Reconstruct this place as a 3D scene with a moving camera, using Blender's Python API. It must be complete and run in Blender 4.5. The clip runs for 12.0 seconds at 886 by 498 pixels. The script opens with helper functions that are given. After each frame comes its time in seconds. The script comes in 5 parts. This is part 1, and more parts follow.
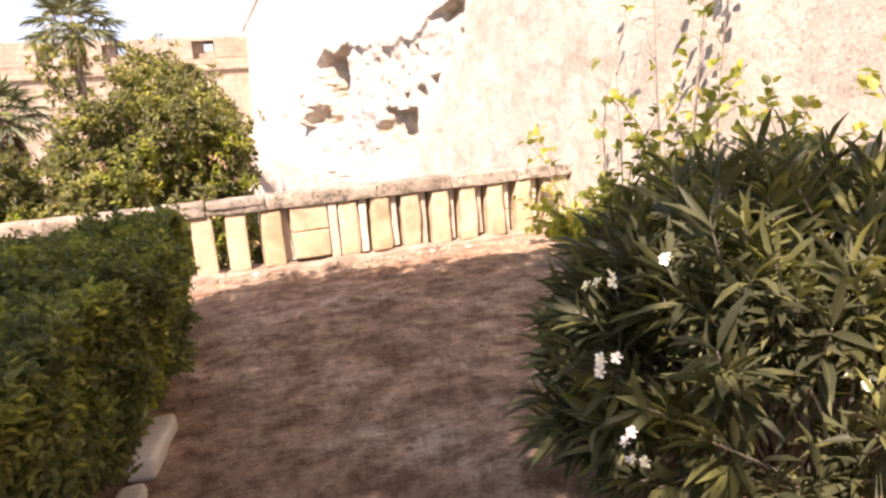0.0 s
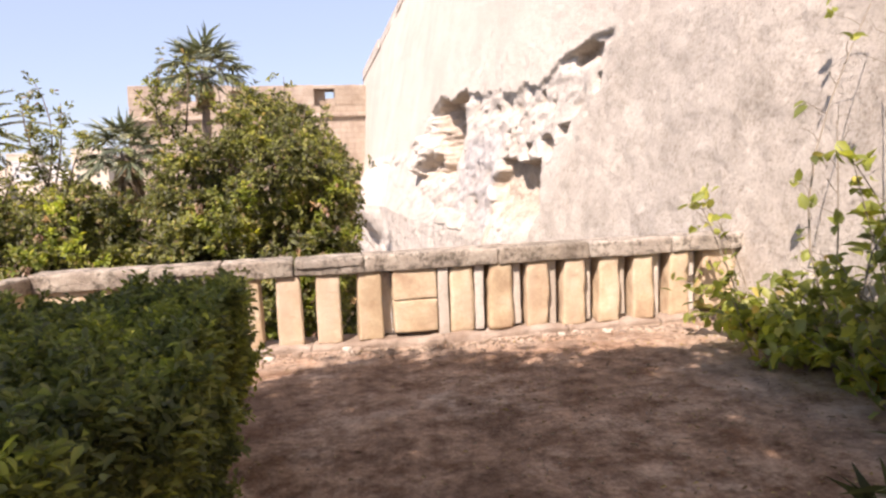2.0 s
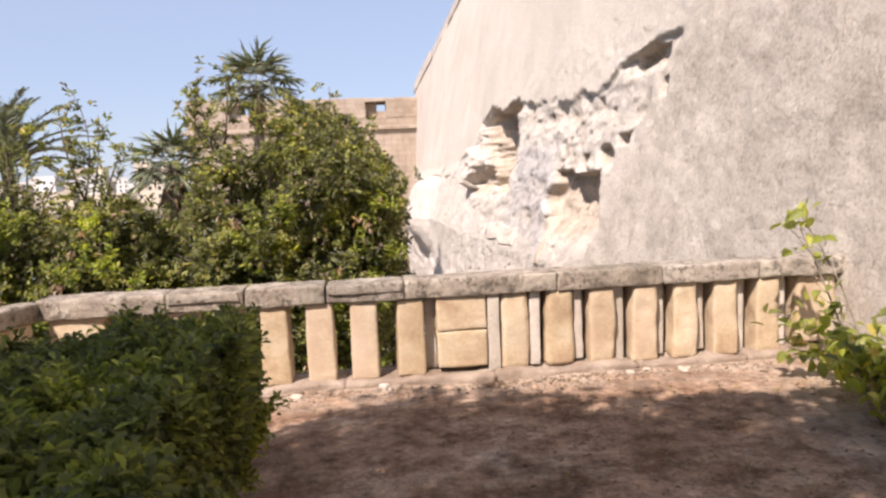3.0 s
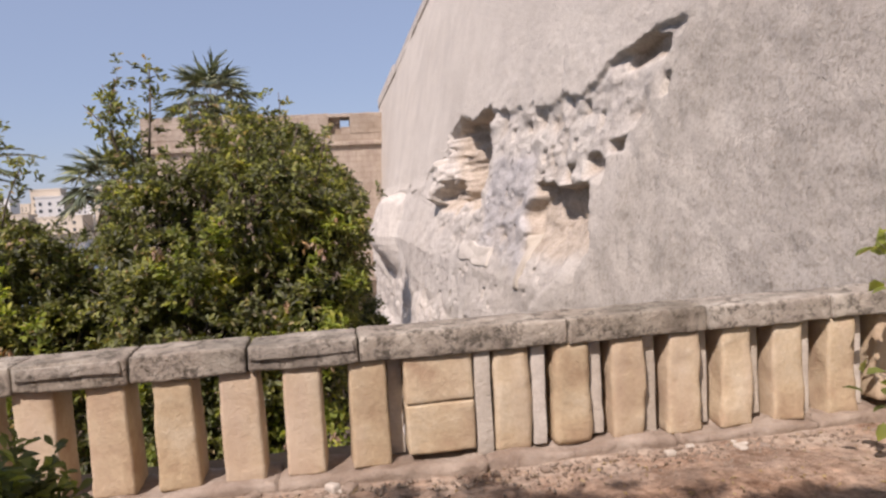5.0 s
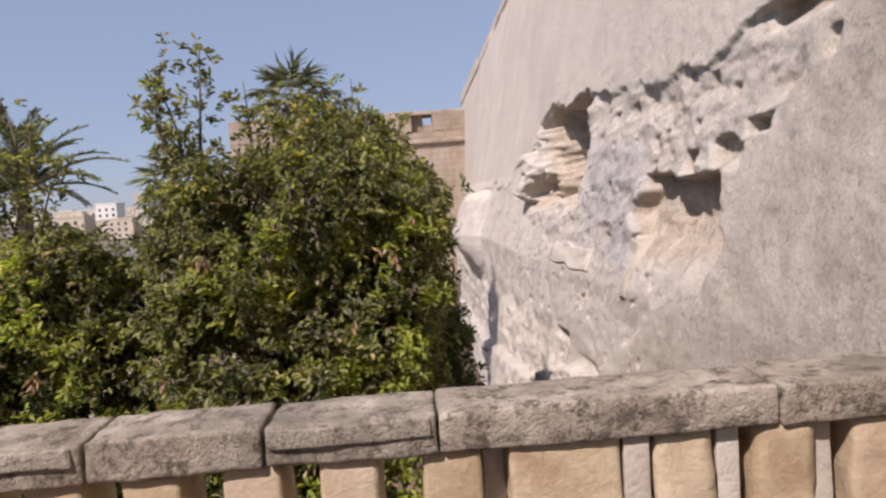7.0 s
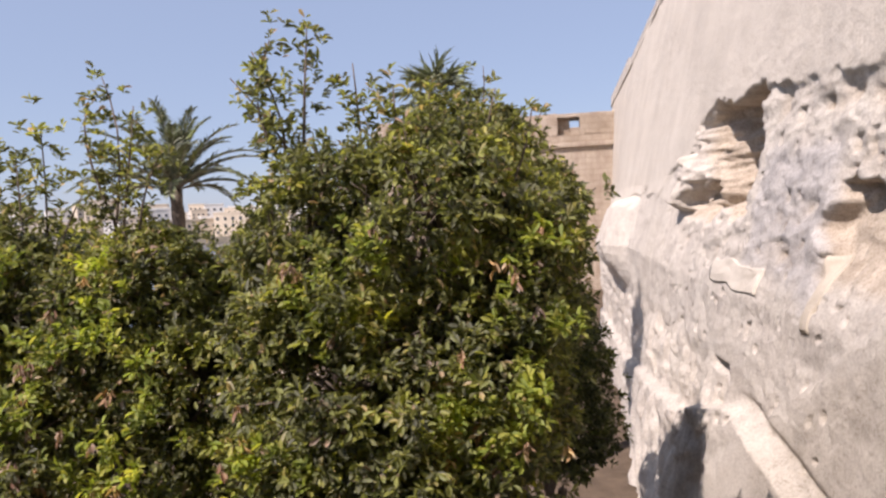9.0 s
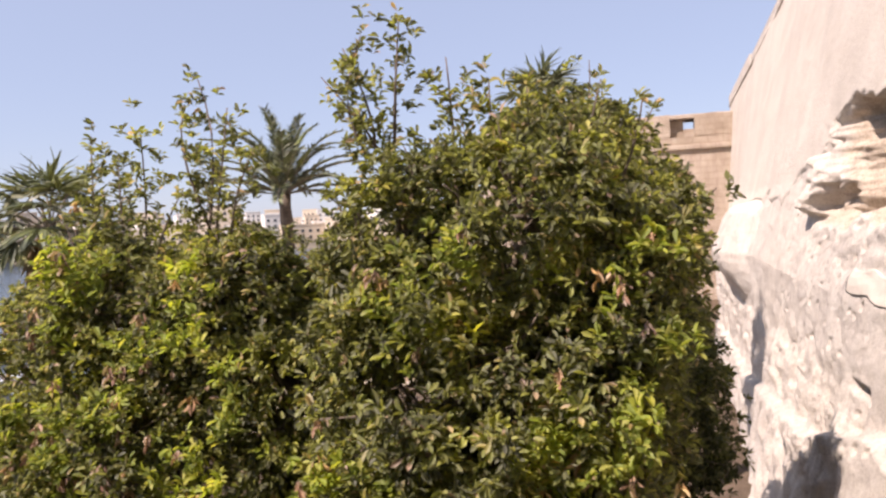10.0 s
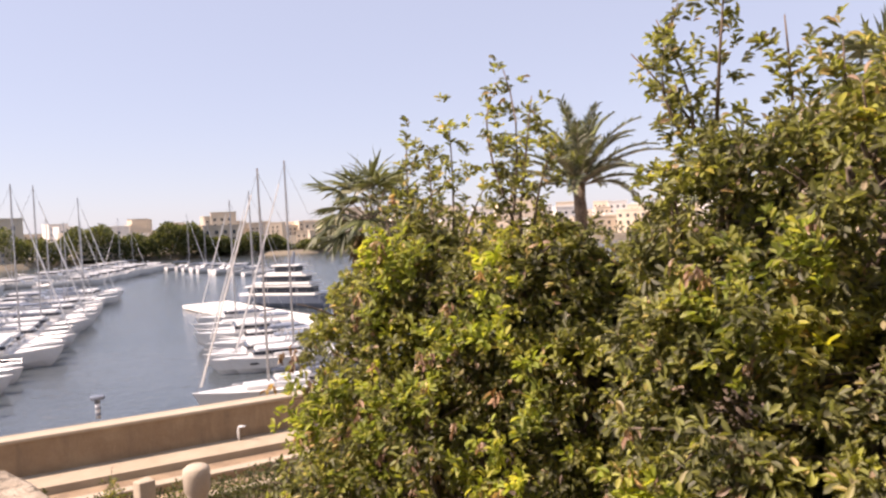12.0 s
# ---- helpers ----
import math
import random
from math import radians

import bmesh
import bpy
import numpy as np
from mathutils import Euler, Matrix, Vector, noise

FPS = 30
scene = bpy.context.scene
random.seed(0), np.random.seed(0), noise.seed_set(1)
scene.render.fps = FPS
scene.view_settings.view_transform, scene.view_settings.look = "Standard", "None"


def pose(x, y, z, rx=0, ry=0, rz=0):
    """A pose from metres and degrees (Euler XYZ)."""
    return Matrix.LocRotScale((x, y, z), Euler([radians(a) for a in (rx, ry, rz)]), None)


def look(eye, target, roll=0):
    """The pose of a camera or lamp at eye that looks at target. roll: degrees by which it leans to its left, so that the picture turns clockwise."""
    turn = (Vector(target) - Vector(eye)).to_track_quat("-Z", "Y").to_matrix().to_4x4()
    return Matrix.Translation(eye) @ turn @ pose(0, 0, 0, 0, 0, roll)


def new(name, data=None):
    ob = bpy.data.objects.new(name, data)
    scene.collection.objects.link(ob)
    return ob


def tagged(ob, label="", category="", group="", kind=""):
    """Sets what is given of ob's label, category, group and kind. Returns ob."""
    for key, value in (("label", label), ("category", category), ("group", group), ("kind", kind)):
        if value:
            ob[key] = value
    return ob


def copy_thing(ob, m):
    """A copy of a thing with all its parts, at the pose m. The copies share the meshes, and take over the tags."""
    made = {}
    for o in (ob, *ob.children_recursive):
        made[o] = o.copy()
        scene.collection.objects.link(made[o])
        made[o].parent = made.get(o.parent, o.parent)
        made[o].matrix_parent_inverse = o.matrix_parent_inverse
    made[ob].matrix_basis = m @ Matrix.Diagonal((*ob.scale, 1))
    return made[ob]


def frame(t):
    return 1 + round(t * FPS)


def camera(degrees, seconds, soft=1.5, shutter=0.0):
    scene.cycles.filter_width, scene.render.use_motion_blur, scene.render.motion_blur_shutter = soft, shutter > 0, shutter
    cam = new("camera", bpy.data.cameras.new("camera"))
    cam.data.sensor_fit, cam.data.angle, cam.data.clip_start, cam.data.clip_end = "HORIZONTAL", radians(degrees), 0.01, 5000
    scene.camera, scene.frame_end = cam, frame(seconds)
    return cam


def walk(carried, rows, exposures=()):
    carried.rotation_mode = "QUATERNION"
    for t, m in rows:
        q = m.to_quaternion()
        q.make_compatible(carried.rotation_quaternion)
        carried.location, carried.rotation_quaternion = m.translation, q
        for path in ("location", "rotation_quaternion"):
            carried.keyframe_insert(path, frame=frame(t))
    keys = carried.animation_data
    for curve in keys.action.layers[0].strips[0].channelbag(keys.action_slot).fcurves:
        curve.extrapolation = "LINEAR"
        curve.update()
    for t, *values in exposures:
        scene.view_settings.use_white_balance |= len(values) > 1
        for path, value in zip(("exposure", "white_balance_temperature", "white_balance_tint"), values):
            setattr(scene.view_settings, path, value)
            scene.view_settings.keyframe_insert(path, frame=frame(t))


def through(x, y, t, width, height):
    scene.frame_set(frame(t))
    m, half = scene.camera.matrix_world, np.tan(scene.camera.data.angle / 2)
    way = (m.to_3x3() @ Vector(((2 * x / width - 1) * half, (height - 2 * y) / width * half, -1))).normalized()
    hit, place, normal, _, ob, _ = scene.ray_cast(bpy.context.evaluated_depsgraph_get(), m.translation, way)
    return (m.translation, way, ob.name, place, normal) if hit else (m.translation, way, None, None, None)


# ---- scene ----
cam = camera(64.9, 12.0, soft=2.5)
METRES, EYE, TILT, LEAN, TURN = 8.0, 1.7, 0.0, 0.0, -18.4
ROWS = [
    (0.0, 0.0, 0.0, 0.0, -0.91, -11.48, 4.49),
    (0.5, -0.012, 0.0457, 0.0001, 1.99, -10.76, 5.96),
    (1.0, -0.0158, 0.1005, -0.0003, 7.14, -7.98, 4.68),
    (1.5, -0.0236, 0.1474, -0.0016, 8.56, -6.12, 2.66),
    (2.0, -0.0368, 0.1909, -0.0019, 7.93, -6.79, 2.23),
    (2.5, -0.0438, 0.2441, -0.0014, 11.65, -5.52, 2.68),
    (3.0, -0.0504, 0.289, -0.0008, 12.11, -5.64, 2.38),
    (5.0, -0.0928, 0.4865, -0.0013, 9.37, -4.47, 3.29),
    (5.5, -0.1044, 0.5429, -0.0027, 17.58, -3.25, 5.0),
    (6.0, -0.1124, 0.5904, -0.0049, 19.94, -4.79, 5.11),
    (6.5, -0.1309, 0.6319, -0.0035, 16.08, -4.64, 4.26),
    (8.5, -0.1811, 0.8099, -0.0067, 22.26, -3.23, 3.42),
    (9.0, -0.1844, 0.842, -0.0058, 27.98, -3.15, 2.65),
    (9.5, -0.2031, 0.8703, -0.0057, 28.96, -1.62, 2.78),
    (10.0, -0.2064, 0.9016, -0.0088, 36.65, -2.31, 2.51),
    (10.5, -0.2174, 0.9233, -0.0063, 42.57, -1.76, 2.31),
    (11.0, -0.2311, 0.9295, -0.0065, 46.27, -1.88, 3.13),
    (11.5, -0.2477, 0.9284, -0.0069, 53.41, -2.06, 2.58),
    (12.0, -0.2578, 0.9239, -0.0096, 60.21, -1.9, 2.66),
]

EXPOSURE = [(0.0, 1.7, 7500, 29), (1.0, 1.47, 7050, 28), (2.5, 1.08, 6800, 21.5), (3.2, 0.9, 6650, 20.5), (5.0, 0.42, 6450, 22), (6.5, 0.34, 6450, 22), (8.5, 0.55, 6450, 21), (10.0, 0.95, 6900, 25), (12.0, 1.15, 7600, 28)]
walk(cam, [(t, pose(0, 0, EYE, TILT, LEAN, TURN) @ pose(METRES * x, METRES * y, METRES * z, 90 + pitch, roll, yaw)) for t, x, y, z, yaw, pitch, roll in ROWS], EXPOSURE)

# ---- light ----
SUN_FROM = Vector((-0.39, -0.53, 0.755)).normalized()
world = bpy.data.worlds.new("world")
scene.world = world
world.use_nodes = True
wn = world.node_tree.nodes
sky = wn.new("ShaderNodeTexSky")
sky.sky_type = "NISHITA"
sky.sun_disc = False
sky.sun_elevation = math.asin(SUN_FROM.z)
sky.sun_rotation = math.atan2(SUN_FROM.x, SUN_FROM.y)
sky.air_density, sky.dust_density, sky.ozone_density = 1.0, 0.5, 2.5
wn["Background"].inputs["Strength"].default_value = 0.10
haze = wn.new("ShaderNodeMix")
haze.data_type = "RGBA"
haze.inputs[0].default_value = 0.72
haze.inputs[7].default_value = (2.5, 3.15, 4.2, 1)
world.node_tree.links.new(sky.outputs[0], haze.inputs[6])
world.node_tree.links.new(haze.outputs[2], wn["Background"].inputs["Color"])
sun = new("sun", bpy.data.lights.new("sun", "SUN"))
sun.data.energy, sun.data.angle, sun.data.color = 4.3, radians(0.5), (1.0, 0.94, 0.86)
sun.matrix_world = look(SUN_FROM * 50, (0, 0, 0))


# ---- materials ----
def ramp(nt, fac, stops):
    r = nt.nodes.new("ShaderNodeValToRGB")
    nt.links.new(fac, r.inputs["Fac"])
    el = r.color_ramp.elements
    while len(el) < len(stops):
        el.new(0.5)
    for e, (p, c) in zip(el, stops):
        e.position, e.color = p, (*c, 1)
    return r.outputs["Color"]


def tex_noise(nt, scale, detail=5.0, rough=0.6, stretch=(1, 1, 1), offset=(0, 0, 0)):
    co = nt.nodes.new("ShaderNodeNewGeometry")
    mp = nt.nodes.new("ShaderNodeMapping")
    mp.inputs["Scale"].default_value = stretch
    mp.inputs["Location"].default_value = offset
    nt.links.new(co.outputs["Position"], mp.inputs["Vector"])
    n = nt.nodes.new("ShaderNodeTexNoise")
    n.inputs["Scale"].default_value, n.inputs["Detail"].default_value, n.inputs["Roughness"].default_value = scale, detail, rough
    nt.links.new(mp.outputs[0], n.inputs["Vector"])
    return n.outputs["Fac"]


def blend(nt, kind, fac, a, b):
    m = nt.nodes.new("ShaderNodeMix")
    m.data_type, m.blend_type = "RGBA", kind
    for socket, v in ((m.inputs[0], fac), (m.inputs[6], a), (m.inputs[7], b)):
        if isinstance(v, bpy.types.NodeSocket):
            nt.links.new(v, socket)
        else:
            socket.default_value = v
    return m.outputs[2]


def base_mat(name, rough=0.8, metal=0.0, spec=0.4):
    m = bpy.data.materials.new(name)
    m.use_nodes = True
    b = m.node_tree.nodes["Principled BSDF"]
    b.inputs["Roughness"].default_value, b.inputs["Metallic"].default_value = rough, metal
    b.inputs["Specular IOR Level"].default_value = spec
    return m, m.node_tree, b


def add_bump(nt, b, heights, dist):
    prev = None
    for h, d in zip(heights, dist):
        bu = nt.nodes.new("ShaderNodeBump")
        bu.inputs["Distance"].default_value = d
        bu.inputs["Strength"].default_value = 1.0
        nt.links.new(h, bu.inputs["Height"])
        if prev:
            nt.links.new(prev, bu.inputs["Normal"])
        prev = bu.outputs[0]
    nt.links.new(prev, b.inputs["Normal"])


def plain(name, color, rough=0.6, metal=0.0, vary=0.12, scale=3.0, bump=0.0):
    m, nt, b = base_mat(name, rough, metal)
    lo = tuple(c * (1 - vary) for c in color)
    hi = tuple(min(1, c * (1 + vary)) for c in color)
    n = tex_noise(nt, scale)
    nt.links.new(ramp(nt, n, [(0.3, lo), (0.7, hi)]), b.inputs["Base Color"])
    if bump:
        add_bump(nt, b, [tex_noise(nt, scale * 12)], [bump])
    return m


def stone_mat(name, stops, scale=2.0, streak=None, pits=0.006, speck=None):
    """Limestone: large tone, fine grain, streaks, pits; each block a little different."""
    m, nt, b = base_mat(name, 0.92, 0.0, 0.2)
    col = ramp(nt, tex_noise(nt, scale, 6, 0.62), stops)
    fine = ramp(nt, tex_noise(nt, 38, 4, 0.7), [(0.3, (0.80, 0.79, 0.78)), (0.65, (1, 1, 1))])
    col = blend(nt, "MULTIPLY", 0.8, col, fine)
    if streak:
        s = ramp(nt, tex_noise(nt, 1.6, 5, 0.65, (1.2, 1.2, 0.18)), [(0.48, (0, 0, 0)), (0.72, (1, 1, 1))])
        col = blend(nt, "MIX", s, col, (*streak, 1))
    if speck:
        s = ramp(nt, tex_noise(nt, 11, 6, 0.8), [(0.5, (0, 0, 0)), (0.6, (1, 1, 1))])
        col = blend(nt, "MIX", s, col, (*speck, 1))
    oi = nt.nodes.new("ShaderNodeObjectInfo")
    tone = ramp(nt, oi.outputs["Random"], [(0.0, (0.82, 0.79, 0.74)), (1.0, (1, 1, 1))])
    col = blend(nt, "MULTIPLY", 1.0, col, tone)
    nt.links.new(col, b.inputs["Base Color"])
    add_bump(nt, b, [tex_noise(nt, 7, 6, 0.7), tex_noise(nt, 60, 4, 0.7)], [pits * 4, pits])
    return m


def leaf_mat(name, stops, rough=0.58, through=0.45):
    m, nt, b = base_mat(name, rough, 0.0, 0.32)
    g = nt.nodes.new("ShaderNodeNewGeometry")
    col = ramp(nt, g.outputs["Random Per Island"], stops)
    col = blend(nt, "MULTIPLY", 0.85, col, ramp(nt, tex_noise(nt, 1.7, 3), [(0.34, (0.62, 0.62, 0.70)), (0.5, (1.05, 1.03, 1.1)), (0.66, (1.65, 1.58, 0.92))]))
    nt.links.new(col, b.inputs["Base Color"])
    tr = nt.nodes.new("ShaderNodeBsdfTranslucent")
    nt.links.new(blend(nt, "MULTIPLY", 1.0, col, (1.45, 1.45, 0.75, 1)), tr.inputs["Color"])
    mix = nt.nodes.new("ShaderNodeMixShader")
    mix.inputs[0].default_value = through
    nt.links.new(b.outputs[0], mix.inputs[1])
    nt.links.new(tr.outputs[0], mix.inputs[2])
    nt.links.new(mix.outputs[0], nt.nodes["Material Output"].inputs["Surface"])
    return m


def bastion_mat():
    """Pale render on the upper part, pebbly weathered stone on the near part, warm stone in the hollows."""
    m, nt, b = base_mat("bastion_limestone", 0.95, 0.0, 0.15)
    at = nt.nodes.new("ShaderNodeAttribute")
    at.attribute_name = "stone"
    sep = nt.nodes.new("ShaderNodeSeparateColor")
    nt.links.new(at.outputs["Color"], sep.inputs[0])
    fresh, grey, near, fallen = sep.outputs[0], sep.outputs[1], sep.outputs[2], at.outputs["Alpha"]
    pale = ramp(nt, tex_noise(nt, 0.6, 5, 0.6), [(0.3, (0.57, 0.51, 0.435)), (0.7, (0.67, 0.605, 0.52))])
    worn = ramp(nt, tex_noise(nt, 1.1, 7, 0.72), [(0.3, (0.39, 0.345, 0.285)), (0.5, (0.53, 0.47, 0.395)), (0.72, (0.66, 0.595, 0.505))])
    bare = ramp(nt, tex_noise(nt, 1.7, 8, 0.75, (1, 1.1, 0.7)), [(0.3, (0.42, 0.375, 0.33)), (0.44, (0.59, 0.53, 0.46)), (0.7, (0.70, 0.645, 0.56))])
    col = blend(nt, "MIX", fallen, pale, bare)
    col = blend(nt, "MIX", near, col, worn)
    streak = ramp(nt, tex_noise(nt, 1.1, 4, 0.6, (0.8, 0.5, 0.14)), [(0.5, (0, 0, 0)), (0.78, (0.3, 0.3, 0.3))])
    col = blend(nt, "MIX", streak, col, (0.40, 0.36, 0.32, 1))
    col = blend(nt, "MIX", grey, col, ramp(nt, tex_noise(nt, 2.6, 7, 0.75), [(0.35, (0.41, 0.38, 0.36)), (0.65, (0.60, 0.56, 0.52))]))
    col = blend(nt, "MIX", fresh, col, ramp(nt, tex_noise(nt, 3.0, 6, 0.7), [(0.35, (0.44, 0.36, 0.28)), (0.65, (0.60, 0.51, 0.41))]))
    fine = ramp(nt, tex_noise(nt, 24, 6, 0.8), [(0.36, (0.70, 0.67, 0.64)), (0.54, (1, 1, 1))])
    col = blend(nt, "MULTIPLY", 0.9, col, fine)
    pock = ramp(nt, tex_noise(nt, 9, 7, 0.85), [(0.36, (0.58, 0.55, 0.52)), (0.46, (1, 1, 1))])
    rough_part = nt.nodes.new("ShaderNodeMath")
    rough_part.operation = "MAXIMUM"
    nt.links.new(near, rough_part.inputs[0])
    nt.links.new(fallen, rough_part.inputs[1])
    soft = nt.nodes.new("ShaderNodeMath")
    soft.operation = "MULTIPLY_ADD"
    nt.links.new(rough_part.outputs[0], soft.inputs[0])
    soft.inputs[1].default_value, soft.inputs[2].default_value = 0.6, 0.15
    col = blend(nt, "MULTIPLY", soft.outputs[0], col, pock)
    nt.links.new(col, b.inputs["Base Color"])
    add_bump(nt, b, [tex_noise(nt, 3.5, 6, 0.7), tex_noise(nt, 11, 7, 0.8), tex_noise(nt, 34, 5, 0.75)], [0.05, 0.03, 0.010])
    for link in [l for l in nt.links if l.to_node.bl_idname == "ShaderNodeBump" and l.to_socket.name == "Height"][1:2]:
        link.to_node.inputs["Strength"].default_value = 0.8
    return m


M_BASTION = bastion_mat()
M_COPING = stone_mat("lichened_coping_stone", [(0.3, (0.28, 0.235, 0.19)), (0.5, (0.44, 0.38, 0.31)), (0.68, (0.60, 0.54, 0.45))], 4.5, (0.20, 0.18, 0.145), 0.009, (0.14, 0.12, 0.095))
M_BALUSTER = stone_mat("golden_limestone", [(0.3, (0.44, 0.31, 0.20)), (0.5, (0.585, 0.46, 0.305)), (0.72, (0.68, 0.58, 0.43))], 3.5, (0.49, 0.37, 0.27), 0.0035)
M_PALE = stone_mat("pale_pointing", [(0.3, (0.50, 0.44, 0.37)), (0.7, (0.66, 0.595, 0.51))], 5.0, None, 0.004)
M_MORTAR = stone_mat("pale_mortar", [(0.3, (0.56, 0.50, 0.42)), (0.7, (0.70, 0.63, 0.54))], 1.6, None, 0.006)
M_PLINTH = stone_mat("dusty_plinth_stone", [(0.35, (0.26, 0.19, 0.14)), (0.6, (0.42, 0.34, 0.27))], 2.5, None, 0.008)
M_FORT = stone_mat("fort_limestone", [(0.3, (0.43, 0.345, 0.27)), (0.5, (0.55, 0.455, 0.365)), (0.7, (0.62, 0.53, 0.44))], 0.6, (0.42, 0.33, 0.27), 0.03)
def add_courses(m, width, height, depth):
    """Block courses on upright faces, as relief and slightly darker joints."""
    nt = m.node_tree
    b = nt.nodes["Principled BSDF"]
    g = nt.nodes.new("ShaderNodeNewGeometry")
    mp = nt.nodes.new("ShaderNodeMapping")
    mp.inputs["Rotation"].default_value = (radians(90), 0, 0)
    nt.links.new(g.outputs["Position"], mp.inputs["Vector"])
    br = nt.nodes.new("ShaderNodeTexBrick")
    br.inputs["Scale"].default_value = 1.0
    br.inputs["Brick Width"].default_value, br.inputs["Row Height"].default_value = width, height
    br.inputs["Mortar Size"].default_value = 0.03
    br.inputs["Color1"].default_value, br.inputs["Color2"].default_value = (1, 1, 1, 1), (0.80, 0.78, 0.76, 1)
    br.inputs["Mortar"].default_value = (0.55, 0.5, 0.46, 1)
    nt.links.new(mp.outputs[0], br.inputs["Vector"])
    old = b.inputs["Base Color"].links[0].from_socket
    nt.links.new(blend(nt, "MULTIPLY", 0.45, old, br.outputs["Color"]), b.inputs["Base Color"])


add_courses(M_FORT, 1.3, 0.55, 0.03)
M_RETAIN = stone_mat("garden_wall_stone", [(0.3, (0.27, 0.19, 0.125)), (0.7, (0.40, 0.30, 0.20))], 1.0, (0.21, 0.155, 0.11), 0.01)
M_PATH = stone_mat("pale_paving", [(0.3, (0.42, 0.36, 0.28)), (0.7, (0.52, 0.45, 0.36))], 1.0, None, 0.004)
M_BARK = plain("grey_brown_bark", (0.13, 0.10, 0.075), 0.9, 0, 0.35, 9, 0.006)
M_TWIG = plain("dry_twig", (0.24, 0.20, 0.15), 0.9, 0, 0.3, 9)
M_LEAF = leaf_mat("broad_green_leaf", [(0.0, (0.105, 0.108, 0.066)), (0.35, (0.155, 0.160, 0.080)), (0.66, (0.205, 0.225, 0.075)), (0.88, (0.30, 0.31, 0.085)), (0.96, (0.37, 0.31, 0.19)), (1.0, (0.42, 0.29, 0.22))], 0.48)
# Brighter yellow-green copy of the leaf, with direct sun put into its colour.
M_LEAF_LIT = leaf_mat("sunlit_leaf", [(0.0, (0.16, 0.20, 0.045)), (0.5, (0.25, 0.30, 0.06)), (1.0, (0.38, 0.37, 0.09))], 0.5, 0.5)
M_DEAD = leaf_mat("dead_leaf", [(0.0, (0.20, 0.11, 0.07)), (0.6, (0.36, 0.24, 0.16)), (1.0, (0.50, 0.40, 0.30))], 0.8, 0.2)
M_LEAF_DARK = leaf_mat("dark_green_leaf", [(0.0, (0.05, 0.06, 0.028)), (0.7, (0.09, 0.105, 0.045)), (1.0, (0.15, 0.15, 0.07))])
M_HEDGE = leaf_mat("hedge_leaf", [(0.0, (0.10, 0.11, 0.048)), (0.6, (0.17, 0.19, 0.065)), (0.92, (0.26, 0.28, 0.08)), (1.0, (0.36, 0.35, 0.11))])
M_LIME = leaf_mat("yellow_green_leaf", [(0.0, (0.12, 0.17, 0.02)), (0.6, (0.22, 0.26, 0.04)), (1.0, (0.34, 0.32, 0.08))])
M_SHRUB = leaf_mat("rounded_shrub_leaf", [(0.0, (0.13, 0.155, 0.05)), (0.6, (0.24, 0.27, 0.07)), (0.9, (0.36, 0.37, 0.11)), (1.0, (0.42, 0.30, 0.14))], 0.45, 0.5)
M_OLEANDER = leaf_mat("oleander_leaf", [(0.0, (0.055, 0.060, 0.030)), (0.7, (0.090, 0.096, 0.044)), (1.0, (0.17, 0.17, 0.065))], 0.55, 0.3)
M_PALM = leaf_mat("palm_leaf", [(0.0, (0.09, 0.108, 0.066)), (0.7, (0.155, 0.178, 0.105)), (1.0, (0.25, 0.25, 0.16))], 0.4, 0.15)
M_DRYPALM = leaf_mat("dry_palm_leaf", [(0.0, (0.16, 0.11, 0.06)), (1.0, (0.30, 0.23, 0.13))], 0.8, 0.1)
M_PETAL = leaf_mat("white_petal", [(0.0, (0.75, 0.72, 0.62)), (1.0, (0.82, 0.82, 0.78))], 0.6, 0.3)
M_WHITE = plain("white_gelcoat", (0.66, 0.66, 0.64), 0.25, 0, 0.05, 0.5)
M_DARKGLASS = plain("dark_boat_glass", (0.03, 0.035, 0.045), 0.08)
M_NAVY = plain("grey_blue_canvas", (0.14, 0.17, 0.22), 0.8)
M_ALU = plain("weathered_aluminium", (0.36, 0.37, 0.38), 0.4, 0.6, 0.08)
M_CITY = plain("city_limestone", (0.58, 0.49, 0.38), 0.9, 0, 0.2, 0.03)
M_CITYW = plain("city_white_render", (0.72, 0.69, 0.64), 0.9, 0, 0.1, 0.03)
M_SHORE = plain("far_scrubland", (0.17, 0.145, 0.105), 0.95, 0, 0.4, 0.05)
M_PANE = plain("dark_window", (0.07, 0.075, 0.08), 0.2)
M_METAL = plain("painted_white_metal", (0.7, 0.72, 0.74), 0.4)


